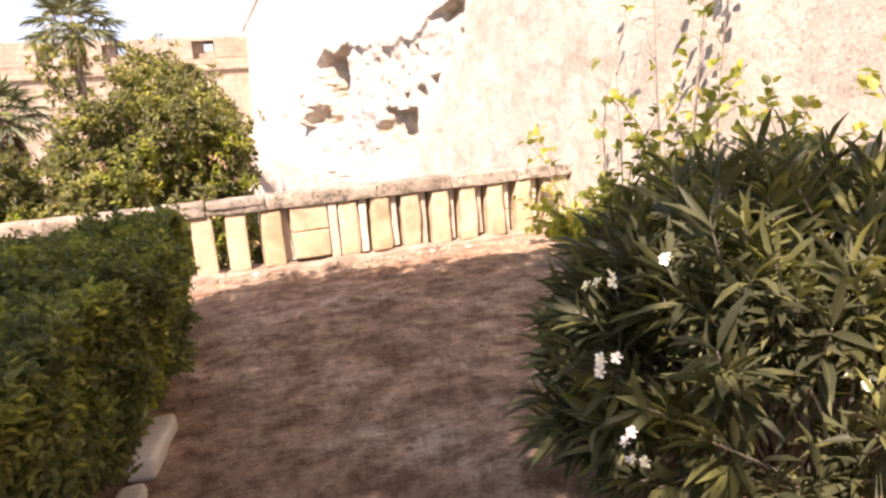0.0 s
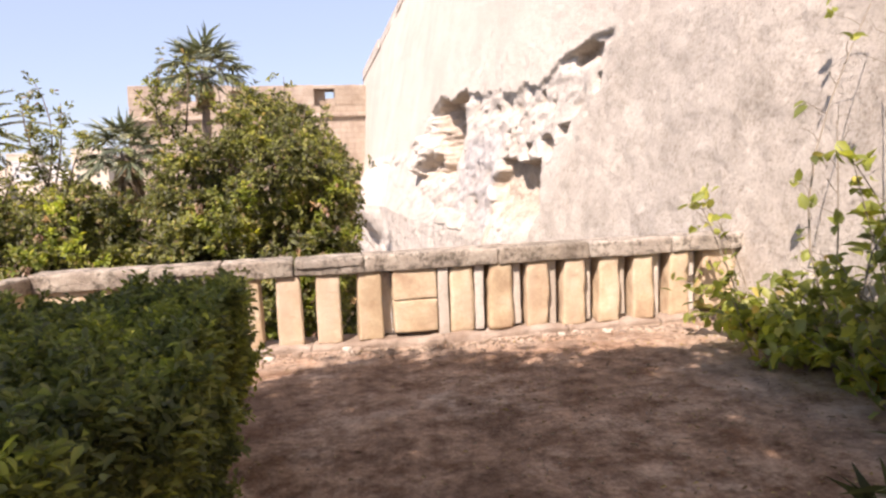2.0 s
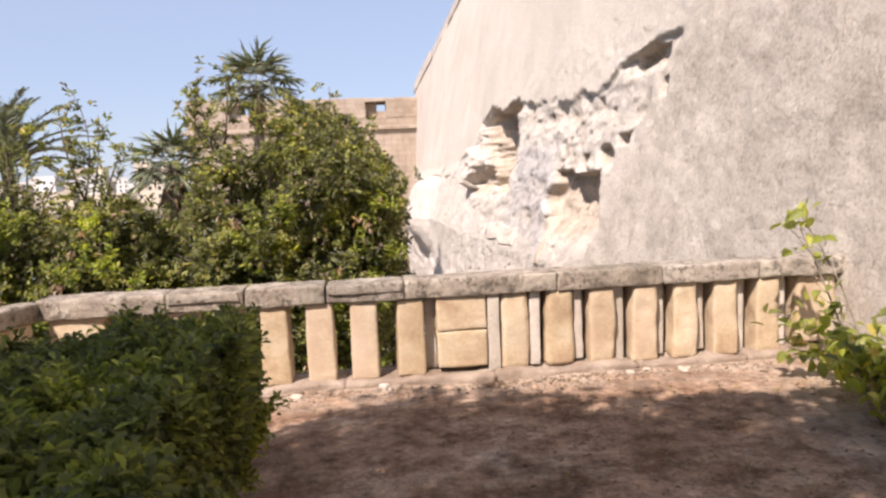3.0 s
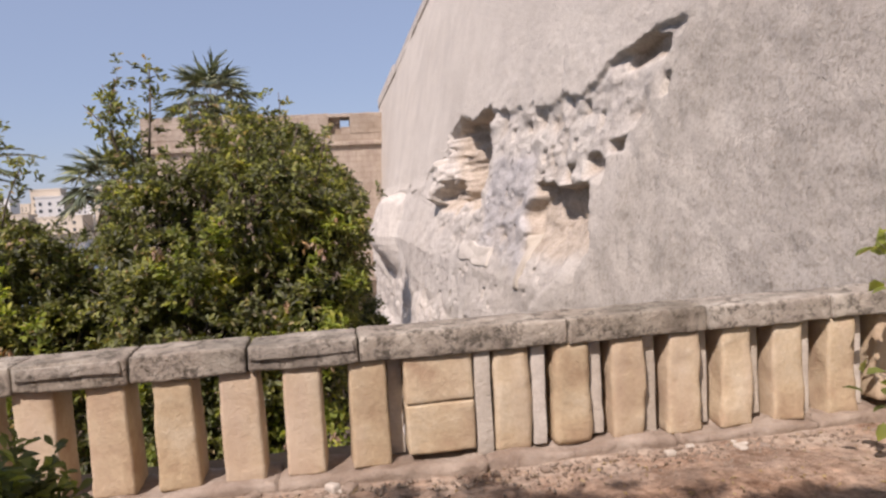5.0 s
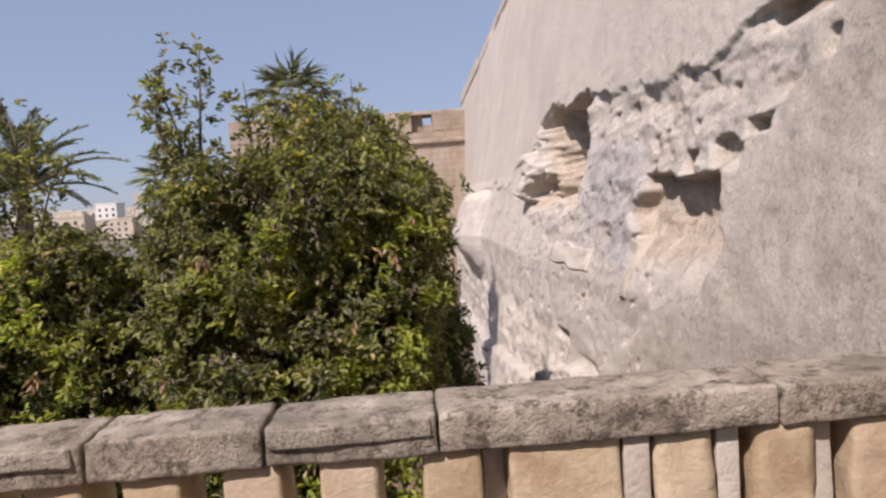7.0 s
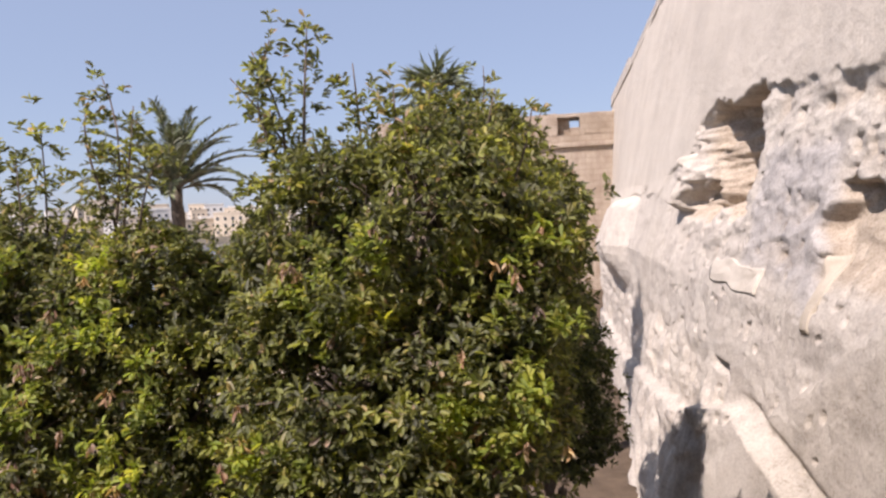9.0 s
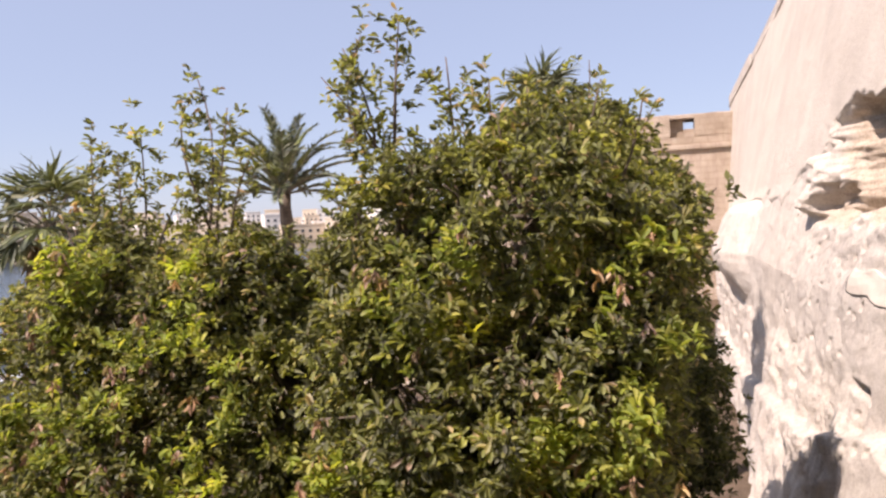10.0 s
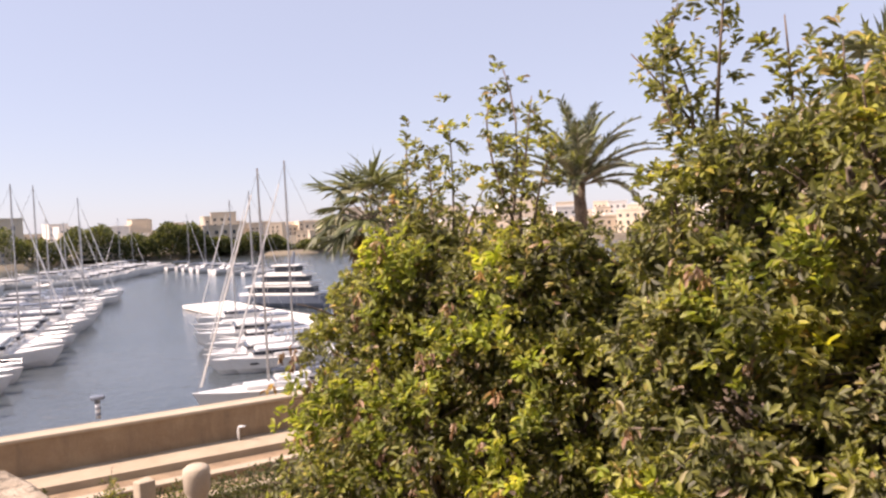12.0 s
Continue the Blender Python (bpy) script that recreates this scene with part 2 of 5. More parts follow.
def ground_mat():
    m, nt, b = base_mat("dusty_red_soil", 0.95, 0, 0.15)
    col = ramp(nt, tex_noise(nt, 1.3, 7, 0.68), [(0.32, (0.19, 0.118, 0.076)), (0.5, (0.32, 0.208, 0.138)), (0.68, (0.48, 0.345, 0.245))])
    s = ramp(nt, tex_noise(nt, 0.7, 5, 0.7, (1, 1, 1), (3, 7, 0)), [(0.55, (0, 0, 0)), (0.72, (1, 1, 1))])
    col = blend(nt, "MIX", s, col, (0.50, 0.40, 0.31, 1))
    patch = ramp(nt, tex_noise(nt, 3.2, 9, 0.72), [(0.40, (0.50, 0.42, 0.37)), (0.52, (1, 1, 1)), (0.66, (1.5, 1.48, 1.45))])
    col = blend(nt, "MULTIPLY", 0.9, col, patch)
    col = blend(nt, "MULTIPLY", 0.8, col, ramp(nt, tex_noise(nt, 26, 6, 0.8), [(0.35, (0.62, 0.58, 0.55)), (0.6, (1.1, 1.1, 1.1))]))
    # Paler strips along balustrade and wall: dusty soil with its sunlight painted in.
    pos = nt.nodes.new("ShaderNodeNewGeometry")
    sep = nt.nodes.new("ShaderNodeSeparateXYZ")
    nt.links.new(pos.outputs["Position"], sep.inputs[0])
    edge = None
    for axis, start, end in (("Y", 7.35, 7.95), ("X", 2.9, 3.9)):
        r = nt.nodes.new("ShaderNodeMapRange")
        r.inputs["From Min"].default_value, r.inputs["From Max"].default_value = start, end
        nt.links.new(sep.outputs[axis], r.inputs["Value"])
        if edge:
            top = nt.nodes.new("ShaderNodeMath")
            top.operation = "MAXIMUM"
            nt.links.new(edge, top.inputs[0])
            nt.links.new(r.outputs[0], top.inputs[1])
            edge = top.outputs[0]
        else:
            edge = r.outputs[0]
    sunlit_dust = nt.nodes.new("ShaderNodeMath")
    sunlit_dust.operation = "MULTIPLY"
    nt.links.new(edge, sunlit_dust.inputs[0])
    nt.links.new(ramp(nt, tex_noise(nt, 2.1, 7, 0.75), [(0.38, (0.1, 0.1, 0.1)), (0.6, (0.9, 0.9, 0.9))]), sunlit_dust.inputs[1])
    col = blend(nt, "MIX", sunlit_dust.outputs[0], col, (0.52, 0.43, 0.34, 1))
    clod = ramp(nt, tex_noise(nt, 8.5, 8, 0.8), [(0.38, (0.55, 0.48, 0.44)), (0.5, (1, 1, 1)), (0.68, (1.25, 1.2, 1.15))])
    col = blend(nt, "MULTIPLY", 0.8, col, clod)
    nt.links.new(col, b.inputs["Base Color"])
    add_bump(nt, b, [tex_noise(nt, 6, 6, 0.7), tex_noise(nt, 45, 5, 0.8)], [0.04, 0.008])
    return m


M_SOIL = ground_mat()
M_GARDEN = stone_mat("dark_garden_soil", [(0.3, (0.10, 0.075, 0.055)), (0.7, (0.20, 0.15, 0.11))], 1.2, None, 0.01)


def water_mat():
    m, nt, b = base_mat("harbour_water", 0.12, 0, 0.5)
    col = ramp(nt, tex_noise(nt, 0.05, 3), [(0.3, (0.045, 0.060, 0.070)), (0.7, (0.065, 0.080, 0.090))])
    nt.links.new(col, b.inputs["Base Color"])
    add_bump(nt, b, [tex_noise(nt, 0.9, 4, 0.6)], [0.12])
    return m


M_WATER = water_mat()


# ---- mesh helpers ----
def part(name, bm, material, parent=None, label="", smooth=False):
    me = bpy.data.meshes.new(name)
    bm.to_mesh(me)
    bm.free()
    return dress(name, me, material, parent, label, smooth)


def dress(name, me, material, parent=None, label="", smooth=False):
    me.materials.append(material)
    if smooth:
        me.polygons.foreach_set("use_smooth", [True] * len(me.polygons))
    ob = new(name, me)
    if parent:
        ob.parent = parent
    return tagged(ob, label)


def thing(name, at=(0, 0, 0), label="", category="", group="", kind="", turn=0.0):
    ob = new(name)
    ob.matrix_basis = pose(*at, 0, 0, turn)
    return tagged(ob, label, category, group, kind)


def add_box(bm, lo, hi):
    c = [(a + b) / 2 for a, b in zip(lo, hi)]
    s = [b - a for a, b in zip(lo, hi)]
    return bmesh.ops.create_cube(bm, size=1, matrix=Matrix.Translation(c) @ Matrix.Diagonal((*s, 1)))["verts"]


def block(lo, hi, bevel=0.02, cuts=0, rough=0.0, seed=0, taper=0.0):
    """A worn stone block between two corners."""
    bm = bmesh.new()
    add_box(bm, lo, hi)
    if taper:
        mid = [(a + b) / 2 for a, b in zip(lo, hi)]
        for v in bm.verts:
            if v.co.z > mid[2]:
                v.co.x = mid[0] + (v.co.x - mid[0]) * (1 - taper)
    if bevel:
        bmesh.ops.bevel(bm, geom=bm.edges[:], offset=bevel, segments=2, profile=0.6, affect="EDGES")
    if cuts:
        size = max(b - a for a, b in zip(lo, hi))
        for axis in range(3):
            span = hi[axis] - lo[axis]
            n = max(1, int(round(cuts * span / size)))
            for i in range(1, n):
                p = [0, 0, 0]
                p[axis] = lo[axis] + span * i / n
                no = [0, 0, 0]
                no[axis] = 1
                bmesh.ops.bisect_plane(bm, geom=bm.verts[:] + bm.edges[:] + bm.faces[:], plane_co=p, plane_no=no)
    if rough:
        for v in bm.verts:
            q = v.co * 9 + Vector((seed * 3.1, seed * 1.7, seed))
            v.co += noise.noise_vector(q) * rough + noise.noise_vector(q * 0.35) * rough * 1.2
    return bm


def mesh_from(name, verts, faces):
    me = bpy.data.meshes.new(name)
    verts = np.asarray(verts, dtype=np.float32).reshape(-1, 3)
    faces = np.asarray(faces, dtype=np.int32)
    k = faces.shape[1]
    me.vertices.add(len(verts))
    me.vertices.foreach_set("co", verts.ravel())
    me.loops.add(faces.size)
    me.loops.foreach_set("vertex_index", faces.ravel())
    me.polygons.add(len(faces))
    me.polygons.foreach_set("loop_start", np.arange(0, faces.size, k, dtype=np.int32))
    me.update(calc_edges=True)
    return me


def unit(v):
    return v / np.maximum(np.linalg.norm(v, axis=-1, keepdims=True), 1e-9)


def leaf_mesh(name, base, way, length, width, rng, curl=0.25, fold=0.3, long=False):
    """Folded leaves, one island each: two triangles, or six when long."""
    n = len(base)
    way = unit(way)
    up = unit(rng.normal(size=(n, 3)) * 0.5 + np.array([0, 0, 1.0]))
    side = unit(np.cross(way, up))
    nor = np.cross(side, way)
    L = np.broadcast_to(np.asarray(length, dtype=float), (n,))[:, None]
    W = np.broadcast_to(np.asarray(width, dtype=float), (n,))[:, None]
    if not long:
        mid = base + way * L * 0.5
        out = base + way * L * 0.76 - nor * L * curl * 0.22
        pts = np.stack([base, mid + side * W * 0.42 + nor * W * fold, out + side * W * 0.46 + nor * W * fold * 0.8, base + way * L - nor * L * curl * 0.5,
                        out - side * W * 0.46 + nor * W * fold * 0.8, mid - side * W * 0.42 + nor * W * fold], 1)
        idx = np.arange(n)[:, None] * 6
        faces = np.concatenate([idx + [0, 3, 1], idx + [1, 3, 2], idx + [0, 5, 3], idx + [5, 4, 3]], 0)
        return mesh_from(name, pts.reshape(-1, 3), faces)
    rows = [base]
    for f, w in ((0.3, 0.9), (0.68, 0.85)):
        c = base + way * L * f - nor * L * curl * f * f
        rows += [c + side * W / 2 * w + nor * W * fold, c, c - side * W / 2 * w + nor * W * fold]
    rows.append(base + way * L - nor * L * curl)
    pts = np.stack(rows, 1)
    idx = np.arange(n)[:, None] * 8
    tris = [(0, 2, 1), (0, 3, 2), (1, 2, 5), (1, 5, 4), (2, 3, 6), (2, 6, 5), (4, 5, 7), (5, 6, 7)]
    return mesh_from(name, pts.reshape(-1, 3), np.concatenate([idx + list(t) for t in tris], 0))


def rosettes(rng, centers, axes, per=9, spread=0.9, length=0.11, jitter=0.03):
    """Leaves round each twig end: bases and directions."""
    n = len(centers)
    c = np.repeat(centers, per, 0)
    a = np.repeat(unit(axes), per, 0)
    r = unit(rng.normal(size=(n * per, 3)))
    r = r - a * np.sum(r * a, 1, keepdims=True)
    way = unit(a * rng.uniform(0.15, 1.0, (n * per, 1)) + unit(r) * spread)
    base = c - a * rng.uniform(0, 0.09, (n * per, 1)) + rng.normal(size=(n * per, 3)) * jitter * 0.4
    return base, way, rng.uniform(0.65, 1.15, n * per) * length


def tube(bm, pts, radii, sides=7):
    """A tapered limb along points."""
    rings = []
    for i, p in enumerate(pts):
        p = Vector(p)
        d = (Vector(pts[min(i + 1, len(pts) - 1)]) - Vector(pts[max(i - 1, 0)]))
        if d.length < 1e-6:
            d = Vector((0, 0, 1))
        q = d.to_track_quat("Z", "Y")
        rings.append([bm.verts.new(p + q @ Vector((math.cos(6.2832 * k / sides) * radii[i], math.sin(6.2832 * k / sides) * radii[i], 0))) for k in range(sides)])
    for a, b in zip(rings, rings[1:]):
        for k in range(sides):
            bm.faces.new((a[k], a[(k + 1) % sides], b[(k + 1) % sides], b[k]))
    bm.faces.new(rings[-1])
    bm.faces.new(rings[0][::-1])


def limb(bm, a, b, r0, r1, rng, bend=0.12, n=6, sides=6):
    a, b = np.array(a, float), np.array(b, float)
    w = rng.normal(size=3) * np.linalg.norm(b - a) * bend
    pts = [a + (b - a) * t + w * math.sin(math.pi * t) for t in np.linspace(0, 1, n)]
    tube(bm, [tuple(p) for p in pts], list(np.linspace(r0, r1, n)), sides)
    return pts

# ---- ground and setting ----
def heightmap(name, xs, ys, z, material, kind="structure", label="", category=""):
    X, Y = np.meshgrid(xs, ys, indexing="ij")
    Z = z(X, Y)
    nx, ny = len(xs), len(ys)
    i = (np.arange(nx - 1)[:, None] * ny + np.arange(ny - 1)[None, :]).ravel()
    me = mesh_from(name, np.stack([X, Y, Z], -1).reshape(-1, 3), np.stack([i, i + ny, i + ny + 1, i + 1], 1))
    return tagged(dress(name, me, material, None, label, True), label, category, "", kind)


def waves(X, Y, seed, scale, amp):
    r = np.random.default_rng(seed)
    Z = np.zeros_like(X)
    for k in range(14):
        f = scale * 1.35 ** k
        a, p = r.uniform(0, 6.28), r.uniform(0, 6.28, 2)
        Z += np.sin(X * f * math.cos(a) + Y * f * math.sin(a) + p[0]) * np.sin(Y * f * math.cos(a + 1) - X * f * 0.7 + p[1]) * 1.25 ** -k
    return Z * amp


GARDEN_Z, ROAD_Z, WATER_Z = -6.6, -5.95, -8.4
heightmap("terrace_ground", np.arange(-6, 6.01, 0.07), np.arange(-8, 8.3, 0.07), lambda X, Y: waves(X, Y, 3, 1.1, 0.010) + 0.0, M_SOIL,
          label="reddish dry soil terrace with dusty pale patches", category="ground")

m = new("water", bpy.data.meshes.new("water"))
bm = bmesh.new()
bmesh.ops.create_grid(bm, x_segments=2, y_segments=2, size=2500, matrix=Matrix.Translation((0, 0, WATER_Z)))
bm.to_mesh(m.data)
bm.free()
m.data.materials.append(M_WATER)
tagged(m, "calm blue grey harbour water", "water", "", "structure")

# quay line: runs from (-40, -20) to (25, 140)
QA, QB = Vector((-25.7, 14.8, 0)), Vector((-22.2, 24.6, 0))
QD = (QB - QA).normalized()
QN = Vector((QD.y, -QD.x, 0))


def along(s, off, z=0.0):
    p = QA + QD * s + QN * off
    return (p.x, p.y, z)


def strip(name, s0, s1, o0, o1, z0, z1, material, label, category, bevel=0.0):
    """A straight bar along the quay, from offset o0 to o1 and height z0 to z1."""
    bm = bmesh.new()
    vs = [bm.verts.new(along(s, o, z)) for z in (z0, z1) for s, o in ((s0, o0), (s1, o0), (s1, o1), (s0, o1))]
    for f in ((3, 2, 1, 0), (4, 5, 6, 7), (0, 1, 5, 4), (1, 2, 6, 5), (2, 3, 7, 6), (3, 0, 4, 7)):
        bm.faces.new([vs[i] for i in f])
    bmesh.ops.recalc_face_normals(bm, faces=bm.faces[:])
    if bevel:
        bmesh.ops.bevel(bm, geom=bm.edges[:], offset=bevel, segments=1, affect="EDGES")
    return tagged(part(name, bm, material), label, category, "", "structure")


strip("garden_ground", -60, 260, 4.6, 160, -12, GARDEN_Z, M_GARDEN, "dry brown garden soil below the terrace", "ground")
strip("road", -60, 260, 0.4, 2.0, -12, ROAD_Z, M_PATH, "pale paved promenade beside the harbour wall", "road")
strip("step_1", -60, 260, 2.0, 3.3, -12, ROAD_Z - 0.25, M_RETAIN, "low stone step along the promenade", "step")
strip("step_1_edge", -60, 260, 2.85, 3.3, ROAD_Z - 0.26, ROAD_Z - 0.2, M_PATH, "pale worn nosing of a long step", "step")
strip("step_2", -60, 260, 3.3, 4.6, -12, ROAD_Z - 0.5, M_RETAIN, "low stone step above the garden", "step")
strip("step_2_edge", -60, 260, 4.2, 4.6, ROAD_Z - 0.51, ROAD_Z - 0.44, M_PATH, "pale worn nosing of a long step", "step")
strip("harbour_wall", -60, 260, 0.0, 0.4, -12, ROAD_Z + 1.15, M_RETAIN, "brown limestone parapet wall of the promenade", "wall")
strip("harbour_wall_coping", -60, 260, -0.08, 0.46, ROAD_Z + 1.15, ROAD_Z + 1.27, M_PATH, "pale stone coping along the harbour wall", "wall", 0.02)
strip("quay", -60, 260, -12.5, 0.0, -12, WATER_Z + 0.9, M_PATH, "pale concrete quay below the wall", "ground")

# retaining wall under the terrace
bm = block((-2.75, 8.31, -12), (3.2, 8.75, -0.02), 0, 0)
tagged(part("retaining_wall", bm, M_RETAIN), "stone retaining wall below the balustrade", "wall", "", "structure")
bm = block((-6.2, -8, -12), (-2.6, 8.2, -0.06), 0, 0)
tagged(part("terrace_fill", bm, M_RETAIN), "stone terrace body", "wall", "", "structure")


# the bastion wall: a battered face with an eroded lower part
def wall_x(y, z):
    zs = np.array([-7.0, 0.0, 2.3, 11.65])
    ys = np.array([-12.0, 8, 13, 20, 26, 34, 42, 50, 60, 80])
    tab = [
        [4.4, 4.2, 3.5, 2.5, 2.7, 3.0, 3.1, 3.0, 4.3, 5.3],
        [4.45, 4.42, 4.05, 3.45, 3.2, 3.1, 2.9, 2.9, 4.5, 5.4],
        [4.75, 4.70, 4.55, 4.12, 3.95, 3.85, 3.9, 4.2, 4.9, 5.75],
        [6.45, 6.4, 6.1, 5.85, 5.85, 5.95, 6.05, 6.05, 6.1, 6.15],
    ]
    cols = np.stack([np.interp(y, ys, t) for t in tab])
    k = np.clip(np.searchsorted(zs, z) - 1, 0, 2)
    f = (z - zs[k]) / (zs[k + 1] - zs[k])
    f = np.clip(f, 0, 1)
    return np.take_along_axis(cols, k[None], 0)[0] * (1 - f) + np.take_along_axis(cols, (k + 1)[None], 0)[0] * f


def lattice(ix, iy, seed):
    h = (ix * 374761393 + iy * 668265263 + seed * 974634777) & 0xFFFFFFFF
    h = ((h ^ (h >> 13)) * 1274126177) & 0xFFFFFFFF
    return ((h ^ (h >> 16)) & 0xFFFF) / 32767.5 - 1


def value_noise(u, v, seed):
    iu, iv = np.floor(u).astype(np.int64), np.floor(v).astype(np.int64)
    fu, fv = u - iu, v - iv
    fu, fv = fu * fu * (3 - 2 * fu), fv * fv * (3 - 2 * fv)
    a, b = lattice(iu, iv, seed), lattice(iu + 1, iv, seed)
    c, d = lattice(iu, iv + 1, seed), lattice(iu + 1, iv + 1, seed)
    return (a * (1 - fu) + b * fu) * (1 - fv) + (c * (1 - fu) + d * fu) * fv


def fractal(u, v, seed, octaves=5, ridged=False, gain=0.5):
    t, amp = np.zeros_like(u), 1.0
    for o in range(octaves):
        n_ = value_noise(u * 2 ** o + o * 17.3, v * 2 ** o + o * 9.1, seed + o)
        t += amp * ((1 - np.abs(n_)) * 2 - 1 if ridged else n_)
        amp *= gain
    return t


def ease(x):
    x = np.clip(x, 0, 1)
    return x * x * (3 - 2 * x)


def cavity(Y, Z, y0, y1, z0, z1, depth, soft, seed):
    """A hollow: steep at its near side and under its brow, running out gently to the far side and below."""
    u = (Y - y0) / (y1 - y0) + fractal(Y * 1.4, Z * 2.2, seed, 4) * 0.06
    v = (Z - z0) / (z1 - z0) + fractal(Y * 1.1, Z * 1.3, seed + 7, 4) * 0.09
    far = ease((1 - u) / soft)
    shelf = 1 + 0.16 * fractal(Y * 0.8, Z * 3.0, seed + 3, 4)
    return depth * ease(u / 0.06) * far * ease(v / (0.35 if depth < 1 else 0.12)) * ease((1 - v) / 0.10) * shelf


def brow(Y, Z, y0, y1, zt, z0, depth, seed):
    """A hollow under a sharp uneven brow, whose back slopes out again to its foot."""
    top = zt + fractal(Y * 1.7, Y * 0 + seed, seed, 4) * 0.10
    u = (Y - y0) / (y1 - y0) + fractal(Z * 2.5, Y * 0.6, seed + 5, 4) * 0.05
    v = (Z - z0) / (top - z0)
    back = depth * ease(v * 1.7) * (1 + 0.05 * fractal(Y * 1.5, Z * 2.5, seed + 2, 4))
    return back * ease((1 - v) / 0.05) * ease(u / 0.05) * ease((1 - u) / 0.10)


def zones(Y, Z):
    """Where the facing has fallen off, how much of that is the sheltered middle, and the boulder-grey patch in it."""
    wob = fractal(Y * 0.9, Z * 0.9, 5, 5) * 0.28
    top = np.interp(Y, [10, 12, 13.6, 15.3, 17.5, 19.7, 22, 24.5, 26, 30, 45, 60], [3.4, 3.55, 3.65, 3.3, 3.45, 3.5, 3.75, 3.7, 2.8, 2.0, 1.6, 1.0])
    side = np.interp(Z, [-7, -3, -1.5, -0.3, 0.1, 1.0, 2.1, 2.5, 3.0, 3.6], [20, 18.5, 17, 15.3, 14.7, 13.9, 13.4, 12.9, 12.8, 12.0])
    zone = ease((top - Z + wob) / 0.10) * ease((Y - side + wob * 1.5) / 0.45)
    inner = ease((26.5 - Y) / 3) * ease((Z + 0.2) / 1.5)
    grey = ease((Y - 16.7 + wob) / 0.3) * ease((19.7 - Y + wob) / 0.3) * ease((Z - 0.1 + wob) / 0.5) * ease((2.6 - Z + wob) / 0.4)
    return zone, inner, grey, wob


def erosion(Y, Z):
    """How far the stone is worn back (positive) or stands out."""
    d = np.zeros_like(Y)
    for i, c in enumerate(CAVITIES):
        d += cavity(Y, Z, *c, 20 + i)
    for i, c in enumerate(BROWS):
        d += brow(Y, Z, *c, 120 + i)
    zone, inner, grey, wob = zones(Y, Z)
    far_shelf = ease((Y - 22.2) / 1.3) * ease((26.0 - Y) / 1.0) * ease((Z - 1.3) / 0.3) * ease((3.6 - Z) / 0.15)
    lump = fractal(Y * 0.7 + 3.1, Z * 1.3 + Y * 0.2, 171, 4)
    d -= far_shelf * (0.55 * ease((lump + 0.05) / 0.5) + 0.12 * fractal(Y * 1.6, Z * 2.6, 173, 4))
    d += zone * (0.05 + (0.02 + 0.025 * inner) * fractal(Y * 0.55, Z * 0.9, 31, 5, True) + (0.014 + 0.022 * inner) * fractal(Y * 1.6, Z * 3.4, 41, 5))
    d += zone * inner * 0.045 * np.abs(fractal(Y * 0.9 + Z * 0.5, Z * 1.6, 91, 4))
    # scalloped band under the lip of the facing
    lip = np.interp(Y, [12, 15.3, 17.5, 19.7, 22], [3.2, 2.9, 3.0, 3.1, 3.3])
    band = np.exp(-(((Z - lip - wob) / 0.28) ** 2)) * ease((Y - 14.4) / 0.4) * ease((20 - Y) / 0.8)
    d += band * 0.07 * np.clip(fractal(Y * 1.3, Z * 1.8, 131, 4) + 0.3, 0, 2)
    for i, (y, z) in enumerate(PITS):
        r = np.maximum(np.abs(Y - y) / 0.09, np.abs(Z - z + (Y - y) * 0.15) / (0.085 + 0.02 * (i % 3)))
        d += 0.075 * ease((1.15 - r) / 0.25)
    rp = np.random.default_rng(14)
    for y, z in zip(rp.uniform(15.5, 27, 130), rp.uniform(-2.0, 2.4, 130)):
        w, h = rp.uniform(0.04, 0.10), rp.uniform(0.03, 0.09)
        near = (np.abs(Y - y) < 3 * w) & (np.abs(Z - z) < 3 * h)
        d[near] += 0.07 * ease(1.3 - np.hypot((Y[near] - y) / w, (Z[near] - z + (Y[near] - y) * 0.3) / h))
    # rubble core showing under the middle hollow
    core = ease((Y - 13.9) / 0.4) * ease((16.9 - Y) / 0.6) * ease((1.35 - Z) / 0.2) * ease((Z - 0.1 + wob) / 0.6)
    d += core * 0.035 * np.abs(fractal(Y * 4.5, Z * 7.0, 141, 3))
    ledge = np.interp(Y, [13, 15.85, 18, 18.6, 22.2, 26, 34, 60], [-2.6, -2.08, -1.74, -1.68, -2.75, -3.2, -4.2, -5]) + wob * 0.12
    d -= ease((ledge - Z) / 0.10) * 0.26 * ease((Y - 14) / 2)
    gap = np.clip((Z - ledge) / 0.16, 0, 3)
    d += 0.10 * np.exp(-((gap - 1) ** 2) * 2) * ease((Y - 14.5) / 1) * ease((18.8 - Y) / 0.8)
    low = ease((-0.9 - Z) / 1.0) * ease((Y - 18.6) / 0.8)
    d += low * (0.10 * fractal(Y * 1.6, Z * 0.5, 51, 5, True) + 0.06 * fractal(Y * 2.6, Z * 1.9, 53, 4))
    d += ease((-0.2 - Z) / 2.0) * ease((Y - 20) / 3) * 0.05 * fractal(Y * 2.2, Z * 0.9, 57, 4, True)
    # broken foot of a buttress standing out at the far end
    d -= 0.85 * ease((Y - 33) / 3) * ease((46 - Y) / 8) * ease((1.75 - Z + wob) / 0.5) * ease((Z + 1.9) / 1.6)
    d += 0.035 * fractal(Y * 0.35, Z * 0.35, 61, 4)
    d += 0.012 * fractal(Y * 4, Z * 4, 71, 3) * ease((4.6 - Z) / 0.6) * ease((Z + 1.8) / 0.5) * ease((24 - Y) / 2)
    return d


